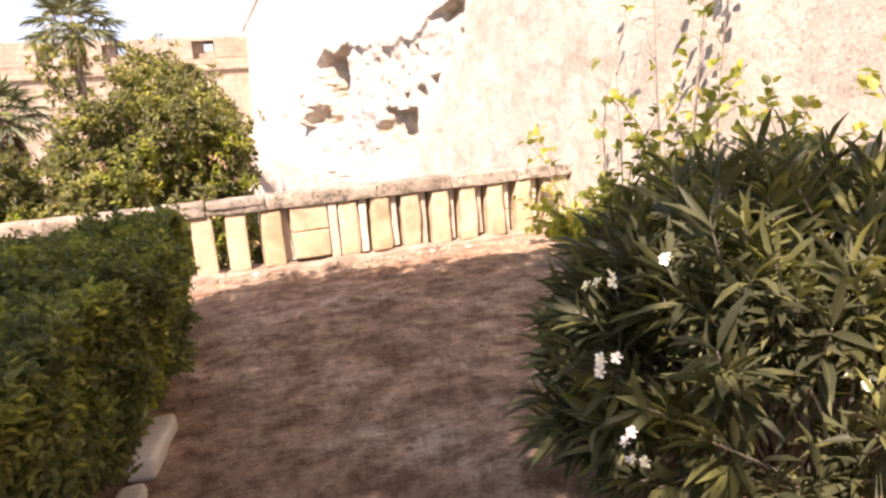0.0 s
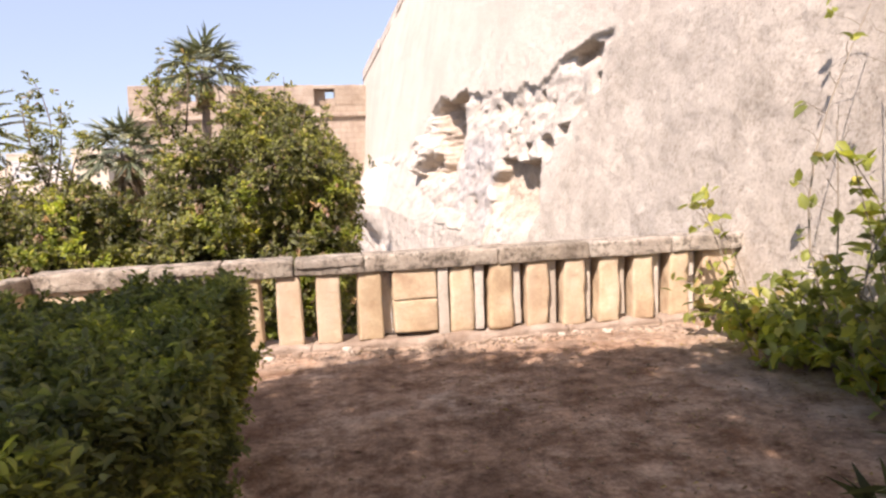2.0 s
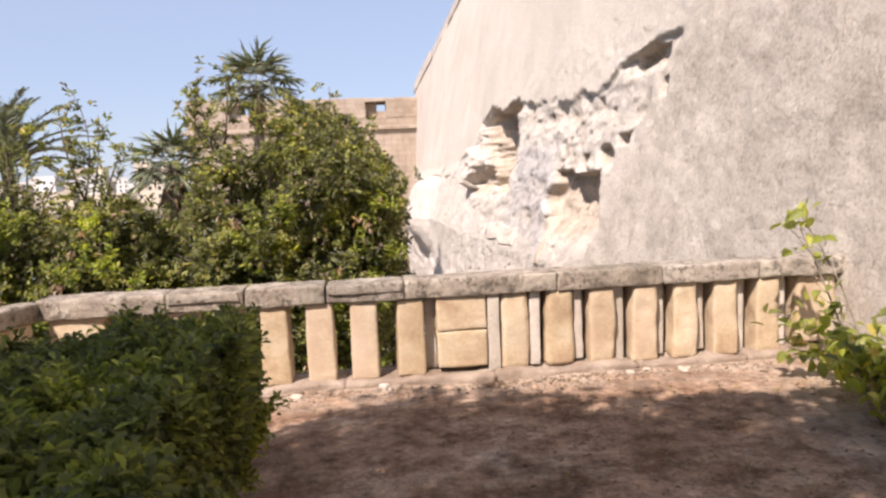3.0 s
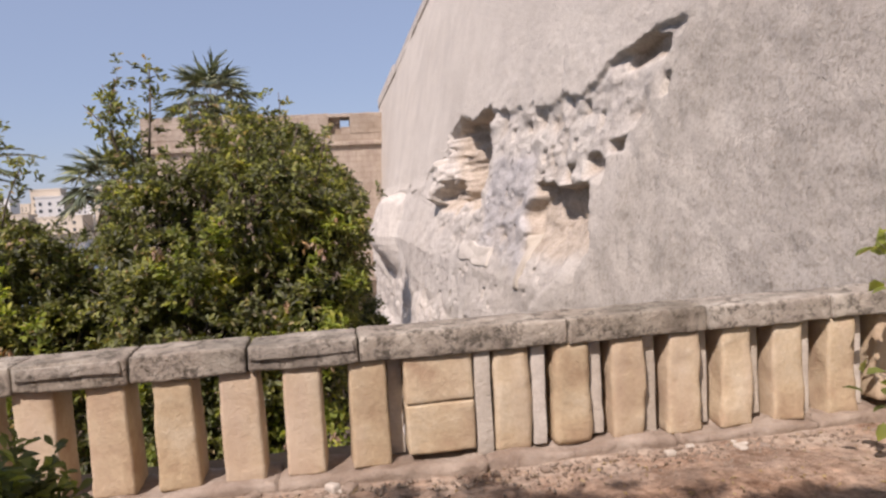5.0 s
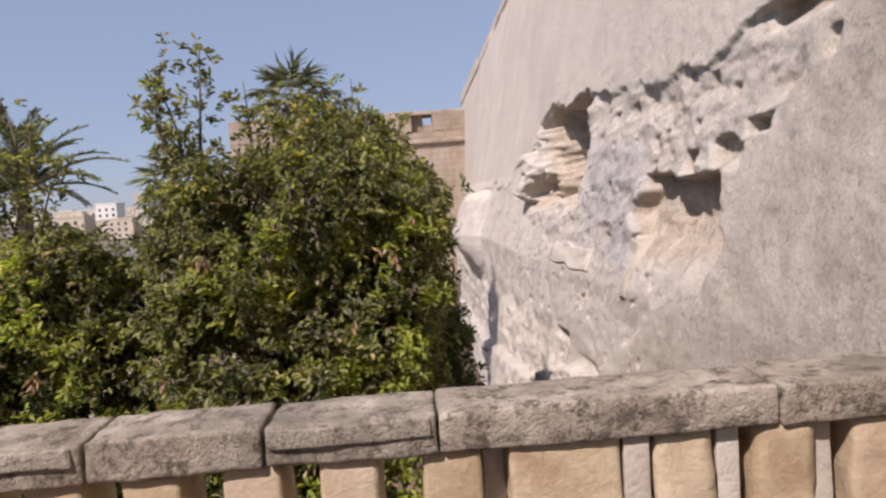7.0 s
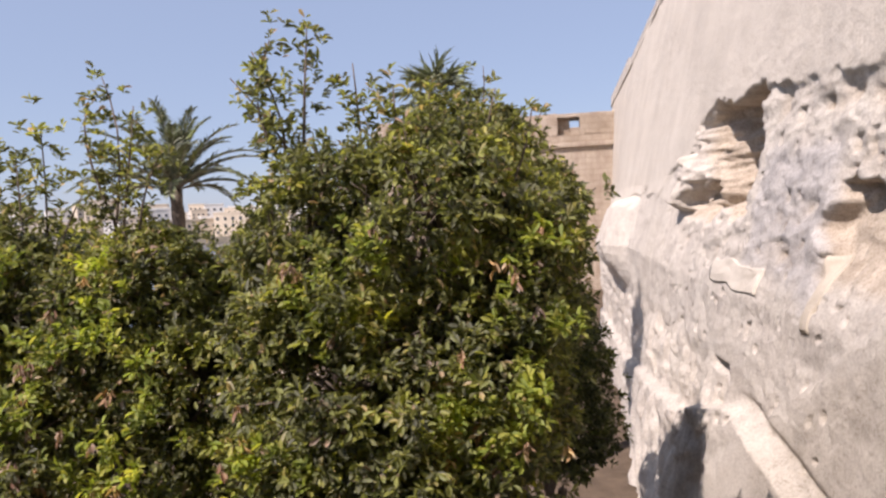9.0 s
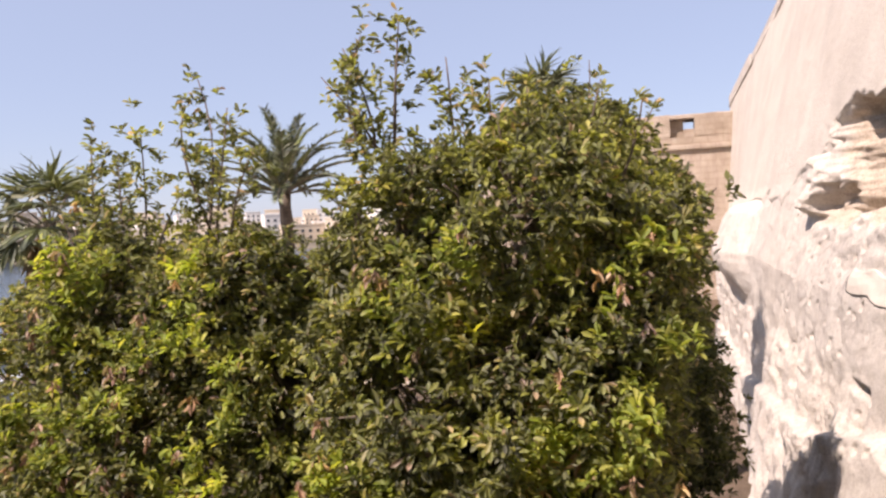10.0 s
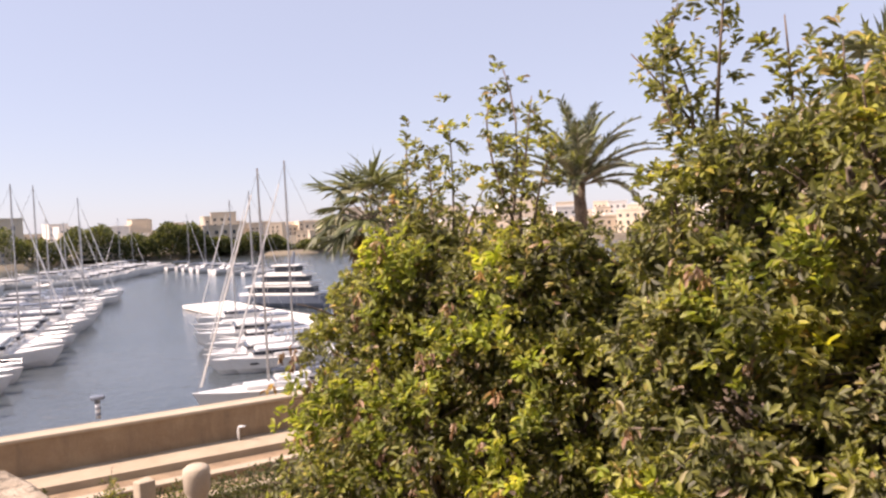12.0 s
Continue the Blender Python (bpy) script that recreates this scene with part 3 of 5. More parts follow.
CAVITIES = [
    (19.85, 25.6, 1.15, 3.72, 1.9, 0.8),
    (13.1, 13.75, 2.12, 2.34, 0.26, 0.4),
    (14.95, 15.35, 1.72, 2.08, 0.3, 0.5),
    (19.2, 20.2, -1.42, -1.2, 0.25, 0.4),
]
BROWS = [
    (13.8, 16.9, 1.78, 0.20, 0.36),
    (13.62, 14.55, 2.10, 1.70, 0.14),
    (12.25, 13.5, 3.58, 3.2, 0.20),
]
PITS = [(15.45, 3.19), (14.69, 2.94), (14.07, 2.68), (14.96, 2.39), (17.49, 2.91), (18.34, 2.85), (19.0, 2.57), (16.45, 2.26), (12.18, 2.91),
        (18.22, 1.63), (16.05, 2.32), (18.6, -0.5), (21.5, -0.9)]


def wall_grid(name, ys, zs, label):
    Y, Z = np.meshgrid(ys, zs, indexing="ij")
    X = wall_x(Y, Z) + erosion(Y, Z)
    ny, nz = len(ys), len(zs)
    front = np.stack([X, Y, Z], -1).reshape(-1, 3)
    i = (np.arange(ny - 1)[:, None] * nz + np.arange(nz - 1)[None, :]).ravel()
    faces = np.stack([i, i + 1, i + nz + 1, i + nz], 1)
    back = front.copy()
    back[:, 0] = np.maximum(front[:, 0] + 3, 9.0)
    n = len(front)
    rim = []
    for a in range(ny - 1):
        for k in (0, nz - 1):
            p, q = a * nz + k, (a + 1) * nz + k
            rim.append((p, q, q + n, p + n))
    for b in range(nz - 1):
        for k in (0, ny - 1):
            p, q = k * nz + b, k * nz + b + 1
            rim.append((p, q, q + n, p + n))
    me = mesh_from(name, np.concatenate([front, back]), np.concatenate([faces, faces[:, ::-1] + n, np.array(rim)]))
    bm = bmesh.new()
    bm.from_mesh(me)
    bmesh.ops.recalc_face_normals(bm, faces=bm.faces[:])
    bm.to_mesh(me)
    bm.free()
    zone, inner, grey, wob = zones(Y, Z)
    fresh = np.clip((erosion(Y, Z) - 0.12) / 0.12, 0, 1) * ease((Z + 0.3) / 0.5) * ease((26 - Y) / 2)
    near = ease((np.interp(Z, [-7, -1.5, 0.1, 1.0, 2.5, 3.6, 12], [18, 17, 14.7, 13.9, 12.9, 12.0, 9.5]) + wob * 1.5 - Y) / 0.6)
    tint = np.concatenate([np.stack([fresh, grey, near, zone], -1).reshape(-1, 4)] * 2).astype(np.float32)
    me.color_attributes.new("stone", "FLOAT_COLOR", "POINT").data.foreach_set("color", tint.ravel())
    ob = dress(name, me, M_BASTION)
    me.polygons.foreach_set("use_smooth", [True] * len(me.polygons))
    return tagged(ob, label, "wall", "", "structure")


ys = np.concatenate([np.arange(-10, 7, 0.25), np.arange(7, 12, 0.06), np.arange(12, 20.5, 0.032), np.arange(20.5, 27, 0.055), np.arange(27, 50, 0.22), np.arange(50, 80.1, 0.6)])
zs = np.concatenate([np.arange(-7, -3.5, 0.12), np.arange(-3.5, 4.0, 0.034), np.arange(4.0, 4.6, 0.1), np.arange(4.6, 11.7, 0.25)])
wall_grid("wall_bastion", ys, zs, "tall battered limestone bastion wall with eroded hollows")



def repair(y0, y1, z0, z1, proud, seed):
    """A patch of mortar standing a little proud of the worn face."""
    Y, Z = np.meshgrid(np.linspace(y0, y1, 26), np.linspace(z0, z1, 16), indexing="ij")
    Y = Y + 0.08 * fractal(Z * 2.5, Y * 1.1, seed, 3)
    Z = Z + 0.05 * fractal(Y * 1.5, Z, seed + 4, 3)
    X = wall_x(Y, Z) + erosion(Y, Z)
    front, back = np.stack([X - proud, Y, Z], -1).reshape(-1, 3), np.stack([X + 0.25, Y, Z], -1).reshape(-1, 3)
    i = (np.arange(25)[:, None] * 16 + np.arange(15)[None, :]).ravel()
    faces = np.stack([i, i + 1, i + 17, i + 16], 1)
    rim = [(a, a + 16, a + 16 + 416, a + 416) for a in range(0, 400, 16)] + [(a + 16, a, a + 416, a + 16 + 416) for a in range(15, 400, 16)]
    rim += [(b + 1, b, b + 416, b + 417) for b in range(15)] + [(400 + b, 401 + b, 817 + b, 816 + b) for b in range(15)]
    me = mesh_from("mortar_repair", np.concatenate([front, back]), np.concatenate([faces, faces[:, ::-1] + 416, np.array(rim)]))
    tagged(dress("mortar_repair", me, M_MORTAR), "pale mortar repair on the worn bastion face", "wall", "", "structure")


repair(18.5, 20.9, 0.10, 0.52, 0.03, 301)
repair(16.35, 16.6, -0.12, 0.85, 0.025, 305)

bm = bmesh.new()
for y0 in np.arange(30, 80, 2.5):
    y1 = y0 + 2.46
    x0, x1 = float(wall_x(np.array([y0]), np.array([11.65]))[0]), float(wall_x(np.array([y1]), np.array([11.65]))[0])
    v = add_box(bm, (-0.07, y0, 11.3), (1.2, y1, 11.42))
    for w in v:
        w.co.x += x0 + (x1 - x0) * (w.co.y - y0) / (y1 - y0)
tagged(part("wall_bastion_cordon", bm, M_COPING), "weathered cordon course along the bastion top", "wall", "", "structure")
bm = bmesh.new()
for y0, y1, h in ((30, 60, 12.0), (61, 80.4, 12.35)):
    x0, x1 = float(wall_x(np.array([float(y0)]), np.array([11.65]))[0]), float(wall_x(np.array([float(y1)]), np.array([11.65]))[0])
    for w in add_box(bm, (0.0, y0, 11.55), (1.4, y1, h)):
        w.co.x += x0 + (x1 - x0) * (w.co.y - y0) / (y1 - y0)
tagged(part("wall_bastion_parapet", bm, M_BASTION), "pale parapet on top of the bastion", "wall", "", "structure")


# ---- balustrade ----
def balustrade():
    b = thing("balustrade", (0, 8.05, 0), "weathered limestone balustrade with blocky balusters and lichened grey coping", "balustrade")
    joints = [-2.30, -1.30, -0.69, -0.03, 0.615, 1.92, 2.86, 3.75, 4.62]
    for i, (x0, x1) in enumerate(zip(joints, joints[1:])):
        part("coping_stone", block((x0 + 0.006, 0, 0.715), (x1 - 0.004, 0.34, 0.875), 0.016, 22, 0.008, i), M_COPING, b, "", True)
    for x0, x1 in ((-1.28, -0.72), (-0.01, 0.59)):
        part("edge_fillet", block((x0, -0.018, 0.79), (x1, 0.01, 0.862), 0.008, 14, 0.004, int(x0 * 10)), M_COPING, b, "chipped upper fillet of the coping", True)
    for i, x in enumerate((-1.58, -1.215, -0.83, -0.465, -0.095, 0.27, 0.66)):
        part("baluster", block((x - 0.12, 0.035, 0.05), (x + 0.12, 0.32, 0.72), 0.022, 9, 0.007, 30 + i, 0.08), M_BALUSTER, b, "", True)
    part("end_pier", block((-2.22, 0.04, 0.05), (-1.78, 0.30, 0.72), 0.02, 8, 0.006, 41), M_BALUSTER, b, "", True)
    part("middle_pier", block((0.88, 0.03, 0.42), (1.31, 0.30, 0.72), 0.02, 8, 0.005, 42), M_BALUSTER, b, "", True)
    part("middle_pier", block((0.88, 0.03, 0.10), (1.31, 0.30, 0.415), 0.02, 8, 0.005, 43), M_BALUSTER, b, "", True)
    for i, x in enumerate((1.555, 1.945, 2.31, 2.69, 3.06, 3.435, 3.83)):
        left = 0.125 if i < 2 else 0.105
        part("baluster", block((x - left, 0.03, 0.05), (x + 0.125, 0.255, 0.72), 0.04 if i < 2 else 0.022, 12, 0.012, 50 + i, 0.08), M_BALUSTER, b, "", True)
    part("baluster", block((4.12, 0.05, 0.10), (4.50, 0.24, 0.72), 0.03, 8, 0.006, 60), M_BALUSTER, b, "", True)
    for i, (x, w) in enumerate(((1.315, 0.10), (1.685, 0.085), (2.075, 0.075), (2.44, 0.085), (2.82, 0.08), (3.19, 0.08), (3.565, 0.085), (3.96, 0.08))):
        part("infill_slab", block((x, 0.03 + 0.02 * min(i, 4), 0.06 + 0.02 * (i % 3)), (x + w, 0.245, 0.716), 0.006, 6, 0.005, 70 + i), M_PALE, b, "pale rendered slab beside the baluster", True)
    part("back_panel", block((1.32, 0.25, 0.0), (4.55, 0.31, 0.714), 0.0, 10, 0.002, 79), M_PALE, b, "pale rendered panel closing the gaps")
    part("infill_slab", block((0.79, 0.17, 0.08), (0.878, 0.27, 0.70), 0.006, 8, 0.012, 80), M_PALE, b, "broken pale render beside the pier", True)
    for i, (x0, x1) in enumerate(((-2.36, -1.2), (-1.19, 0.1), (0.11, 1.35), (1.36, 2.6), (2.61, 3.6), (3.61, 4.6))):
        part("plinth_stone", block((x0, -0.05, -0.2), (x1, 0.34, 0.065), 0.035, 26, 0.022, 90 + i), M_PLINTH, b, "dusty worn limestone plinth", True)
    return b


balustrade()


def side_balustrade():
    b = thing("side_balustrade", (-2.25, 8.07, 0), "shaded limestone side balustrade turning back from the corner along the terrace", "balustrade", turn=76)
    for i in range(5):
        part("coping_stone", block((-1.05 * i - 1.04, 0, 0.715), (-1.05 * i - 0.006, 0.34 if i else 0.20, 0.875), 0.028, 10, 0.007, 100 + i), M_COPING, b, "", True)
    part("end_pier", block((-0.52, 0.04, 0.1), (-0.06, 0.3, 0.72), 0.02, 6, 0.006, 110), M_BALUSTER, b, "", True)
    for i in range(11):
        x = -0.76 - 0.375 * i
        part("baluster", block((x - 0.125, 0.05, 0.10), (x + 0.125, 0.27, 0.72), 0.035, 6, 0.006, 120 + i, 0.06), M_BALUSTER, b, "", True)
    part("plinth_stone", block((-5.2, -0.03, -0.15), (-0.05, 0.33, 0.105), 0.03, 20, 0.012, 140), M_PALE, b, "dusty limestone plinth", True)


side_balustrade()


# ---- plants ----
def broad_tree(name, at, lobes, trunk_h, seed, n, label, leaf=0.115, sprigs=(), material=None, category="tree", per=9, spread=0.9, crown="crown", clumped=0.6, clumps=()):
    """Lobes: (x, y, z, rx, ry, rz) from the foot. Twigs end in leaf rosettes, thinned by gaps."""
    rng = np.random.default_rng(seed)
    t = thing(name, at, label, category)
    vol = np.array([l[3] * l[4] + l[4] * l[5] for l in lobes])
    cs, ax = [], []
    for l, c in zip(lobes, (n * vol / vol.sum()).astype(int)):
        k = max(8, c // 30)
        cd = unit(rng.normal(size=(k, 3)))
        hub = np.array(l[:3]) + cd * rng.uniform(0.3, 1.05, (k, 1)) ** 0.5 * (np.array(l[3:]) - 0.1)
        size = rng.uniform(0.14, 0.32, (k, 1)) * min(1.0, min(l[3:]))
        pick = rng.integers(0, k, c)
        shell = unit(rng.normal(size=(c, 3)) + cd[pick] * 0.7 + np.array([0, 0, 0.35]))
        loose = rng.uniform(size=(c, 1)) > clumped
        spot = unit(rng.normal(size=(c, 3)))
        spread_out = np.array(l[:3]) + spot * rng.uniform(0.35, 1.0, (c, 1)) ** 0.42 * (1 + 0.12 * np.sin(spot[:, :1] * 9 + seed) * np.cos(spot[:, 1:2] * 8) + rng.normal(size=(c, 1)) * 0.05) * np.array(l[3:])
        spread_out = spread_out[np.sin(spread_out[:, 0] * 2.7 + seed) + np.sin(spread_out[:, 1] * 2.9 + 1) + np.sin(spread_out[:, 2] * 3.3 + 2) > -1.45]
        spread_out = np.concatenate([spread_out, spread_out[rng.integers(0, len(spread_out), c - len(spread_out))] + rng.normal(size=(c - len(spread_out), 3)) * 0.05])
        cs.append(np.where(loose, spread_out, hub[pick] + shell * size[pick] * rng.uniform(0.3, 1.15, (c, 1)) ** 0.5 * np.array([1.1, 1.1, 0.85])))
        ax.append(unit(np.where(loose, unit(spread_out - np.array(l[:3])) * 1.2, shell * 0.8 + cd[pick] * 0.4) + np.array([0, 0, 0.35]) + rng.normal(size=(c, 3)) * 0.3))
    bm = bmesh.new()
    top = np.array([0, 0, trunk_h])
    for k in range(3):
        limb(bm, (rng.normal() * 0.12, rng.normal() * 0.12, -0.25), top + rng.normal(size=3) * 0.25, 0.14, 0.09, rng, 0.06, 7, 9)
    for l in lobes:
        c = np.array(l[:3])
        limb(bm, top, c, 0.085, 0.035, rng, 0.1, 7, 7)
        for k in range(9):
            d = unit(rng.normal(size=3) + np.array([0, 0, 0.5]))
            s = c + rng.normal(size=3) * 0.2
            e = c + d * np.array(l[3:]) * 0.86
            pts = limb(bm, s, e, 0.035, 0.010, rng, 0.1, 5, 5)
            for j in (2, 3):
                e2 = pts[j] + unit(d + rng.normal(size=3) * 0.7) * 0.5 * min(l[3:])
                limb(bm, pts[j], e2, 0.014, 0.005, rng, 0.1, 4, 4)
    for a, b, cnt in sprigs:
        a, b = np.array(a, float), np.array(b, float)
        limb(bm, a, b, 0.018, 0.006, rng, 0.07, 6, 5)
        q = rng.uniform(0.05, 1.0, (cnt, 1))
        off = rng.normal(size=(cnt, 3)) * 0.17 * (1.15 - q * 0.6)
        cs.append(a + (b - a) * q + off)
        ax.append(unit(off * 2 + (b - a) * 0.6 + np.array([0, 0, 0.2])))
    part("trunk", bm, M_BARK, t, "", True)
    base, way, ln = rosettes(rng, np.concatenate(cs), np.concatenate(ax), per, spread, leaf)
    me = leaf_mesh("crown", base, way, ln, ln * 0.37, rng, 0.3)
    dress("crown", me, material or M_LEAF, t)
    # Brighter leaf clumps on the near side: sunlit foliage put into the leaf colour.
    if clumps:
        pts = np.concatenate([np.stack([rng.uniform(x0, x1, cnt), rng.uniform(y0, y1, cnt), rng.uniform(z0, z1, cnt)], 1) for x0, x1, y0, y1, z0, z1, cnt in clumps])
        pts = np.repeat(pts, 5, 0) + rng.normal(size=(len(pts) * 5, 3)) * 0.09
        base, way, ln = rosettes(rng, pts, unit(rng.normal(size=pts.shape) * 0.4 + np.array([0, -0.7, 0.8])), 9, 0.9, leaf * 1.05)
        dress("new_leaves", leaf_mesh("new_leaves", base, way, ln, ln * 0.38, rng, 0.25), M_LEAF_LIT, t, "yellow-green leaves coloured bright as if in direct sun")["kind"] = "stuff"
        dry = pts[rng.integers(0, len(pts), 60)] + rng.normal(size=(60, 3)) * np.array([0.12, 0.05, 0.25]) + np.array([-0.12, 0.0, 0])
        base, way, ln = rosettes(rng, dry, np.tile([0, -0.3, -1.0], (60, 1)) + rng.normal(size=(60, 3)) * 0.2, 9, 0.35, leaf * 0.95)
        dress("dry_leaves", leaf_mesh("dry_leaves", base, way, ln, ln * 0.3, rng, 0.5), M_DEAD, t, "hanging clusters of dry pinkish-brown leaves")["kind"] = "stuff"
    return t


broad_tree("broadleaf_tree", (-0.9, 13.6, GARDEN_Z), [
    (-0.75, 0, 7.8, 0.85, 1.2, 1.15), (0.35, 0, 8.15, 1.1, 1.35, 1.05), (1.15, 0.2, 7.5, 0.8, 1.2, 1.1), (-0.3, -0.2, 6.6, 1.4, 1.7, 1.6),
    (0.55, -0.2, 6.4, 1.15, 1.5, 1.4), (-0.25, -0.5, 5.1, 1.45, 1.4, 1.7), (0.1, -0.3, 4.5, 1.0, 1.2, 1.3)], 3.6, 5, 13500,
    "broad-leaved green tree with yellowing leaves, beside the bastion wall", 0.108,
    (((-1.1, 0, 8.9), (-1.4, 0, 9.95), 36), ((-1.0, 0, 8.8), (-1.65, 0, 9.7), 22), ((-0.9, 0, 9.0), (-0.8, 0, 10.15), 34), ((-0.3, 0, 8.8), (-0.35, 0, 9.75), 26), ((-1.2, 0, 8.9), (-1.2, 0, 10.05), 20),
     ((0.1, 0, 8.8), (0.05, 0, 9.5), 24), ((0.5, 0, 8.6), (0.4, 0, 9.4), 20), ((0.9, 0, 8.4), (1.05, 0, 9.4), 24), ((1.1, 0, 8.3), (1.4, 0, 9.25), 20), ((1.2, 0, 7.9), (1.95, -0.2, 8.4), 30)),
    clumps=((0.5, 1.5, -1.5, -1.1, 5.4, 7.0, 26), (-1.2, 0.6, -1.9, -1.5, 4.6, 6.6, 26), (0.6, 1.7, -1.0, -0.7, 6.9, 8.2, 12), (-0.6, 0.6, -1.5, -1.2, 7.0, 8.4, 8)))
broad_tree("broadleaf_tree", (-5.0, 13.6, GARDEN_Z), [
    (-1.0, 0, 6.6, 1.05, 1.2, 1.2), (0.0, 0, 7.0, 1.2, 1.2, 1.2), (1.1, 0, 7.25, 0.9, 1.1, 1.1), (1.9, 0.2, 6.6, 0.85, 1.1, 1.2), (0.3, -0.5, 5.2, 2.1, 1.5, 1.8),
    (-0.9, 0, 5.0, 1.3, 1.4, 1.5), (2.0, 0.2, 5.0, 0.85, 1.1, 1.4), (2.4, 0.6, 7.05, 0.85, 0.9, 1.2), (1.6, 0, 7.5, 0.7, 0.9, 0.8), (-0.2, 0, 7.6, 0.9, 0.9, 0.7)], 3.4, 9, 13500,
    "broad-leaved yellow-green tree with open sprigs, beside the harbour steps", 0.105,
    (((1.0, 0, 8.0), (1.0, 0, 9.85), 46), ((1.1, 0, 8.0), (1.35, 0, 9.5), 36), ((1.0, 0.1, 8.2), (0.8, 0, 9.5), 26), ((1.3, 0, 8.0), (1.75, -0.2, 9.0), 30),
     ((-0.2, 0, 7.6), (-0.45, 0, 9.35), 46), ((0.0, 0, 7.8), (0.0, -0.1, 9.1), 46), ((0.2, 0, 7.9), (0.4, -0.2, 9.3), 44), ((0.3, 0, 7.8), (0.75, 0, 8.7), 24), ((-0.6, 0, 7.4), (-0.95, 0, 8.5), 22)),
    clumps=((-1.0, 0.8, -1.6, -1.3, 5.2, 7.0, 30), (0.6, 2.3, -1.5, -1.2, 5.2, 7.4, 24), (-0.4, 1.6, -1.0, -0.8, 7.2, 8.2, 16)))
broad_tree("broadleaf_tree", (-0.4, 17.0, GARDEN_Z), [(-0.25, 0, 8.75, 1.15, 1.2, 1.15), (0.5, 0, 7.95, 1.0, 1.2, 1.2), (-0.1, 0, 6.8, 1.3, 1.3, 1.4)], 4.2, 23, 6000,
    "broad-leaved olive-green tree behind the larger one, near the bastion wall", 0.12,
    (((0.0, 0, 9.5), (0.1, 0, 10.3), 16), ((-0.6, 0, 9.4), (-0.75, 0, 10.2), 16), ((0.7, 0, 8.9), (0.95, 0, 9.7), 14)))
broad_tree("small_tree", (0.3, 20.3, GARDEN_Z), [(0, 0, 5.5, 1.3, 1.8, 1.4), (0.25, 0, 4.3, 1.25, 1.8, 1.3)], 2.6, 13, 2600,
    "dark green small tree growing against the bastion wall", 0.12, (), M_LEAF_DARK)
broad_tree("garden_bush", (-16.0, 12.35, GARDEN_Z), [(0, 0, 1.4, 1.5, 1.3, 1.5)], 0.6, 17, 900,
    "dark rounded bush beside the harbour steps", 0.12, (), M_LEAF_DARK, "bush")
broad_tree("sapling", (-16.3, 14.3, GARDEN_Z), [(0, 0, 1.6, 0.35, 0.35, 0.5)], 1.2, 19, 40,
    "thin sparse sapling beside the harbour steps", 0.10, (((0, 0, 1.4), (0.1, 0, 3.0), 26), ((0, 0, 1.3), (-0.35, 0.1, 2.6), 18), ((0, 0, 1.3), (0.4, 0.1, 2.5), 14)))
broad_tree("shade_tree", (-4.45, -2.75, 0), [(1.7, 3.6, 5.6, 2.4, 2.4, 1.3), (2.0, 2.0, 5.9, 1.7, 1.7, 1.2), (1.2, 2.6, 5.8, 1.5, 1.5, 1.2), (3.8, 4.4, 5.7, 2.1, 1.6, 1.1), (2.2, 4.9, 5.7, 2.0, 1.5, 1.1), (4.7, 3.3, 5.9, 1.6, 1.8, 1.0), (4.9, 0.3, 5.8, 0.9, 0.8, 0.7)], 2.9, 21, 8600,
    "leafy tree shading the terrace soil beside the path", 0.14, (), None, "tree", clumped=0.0)


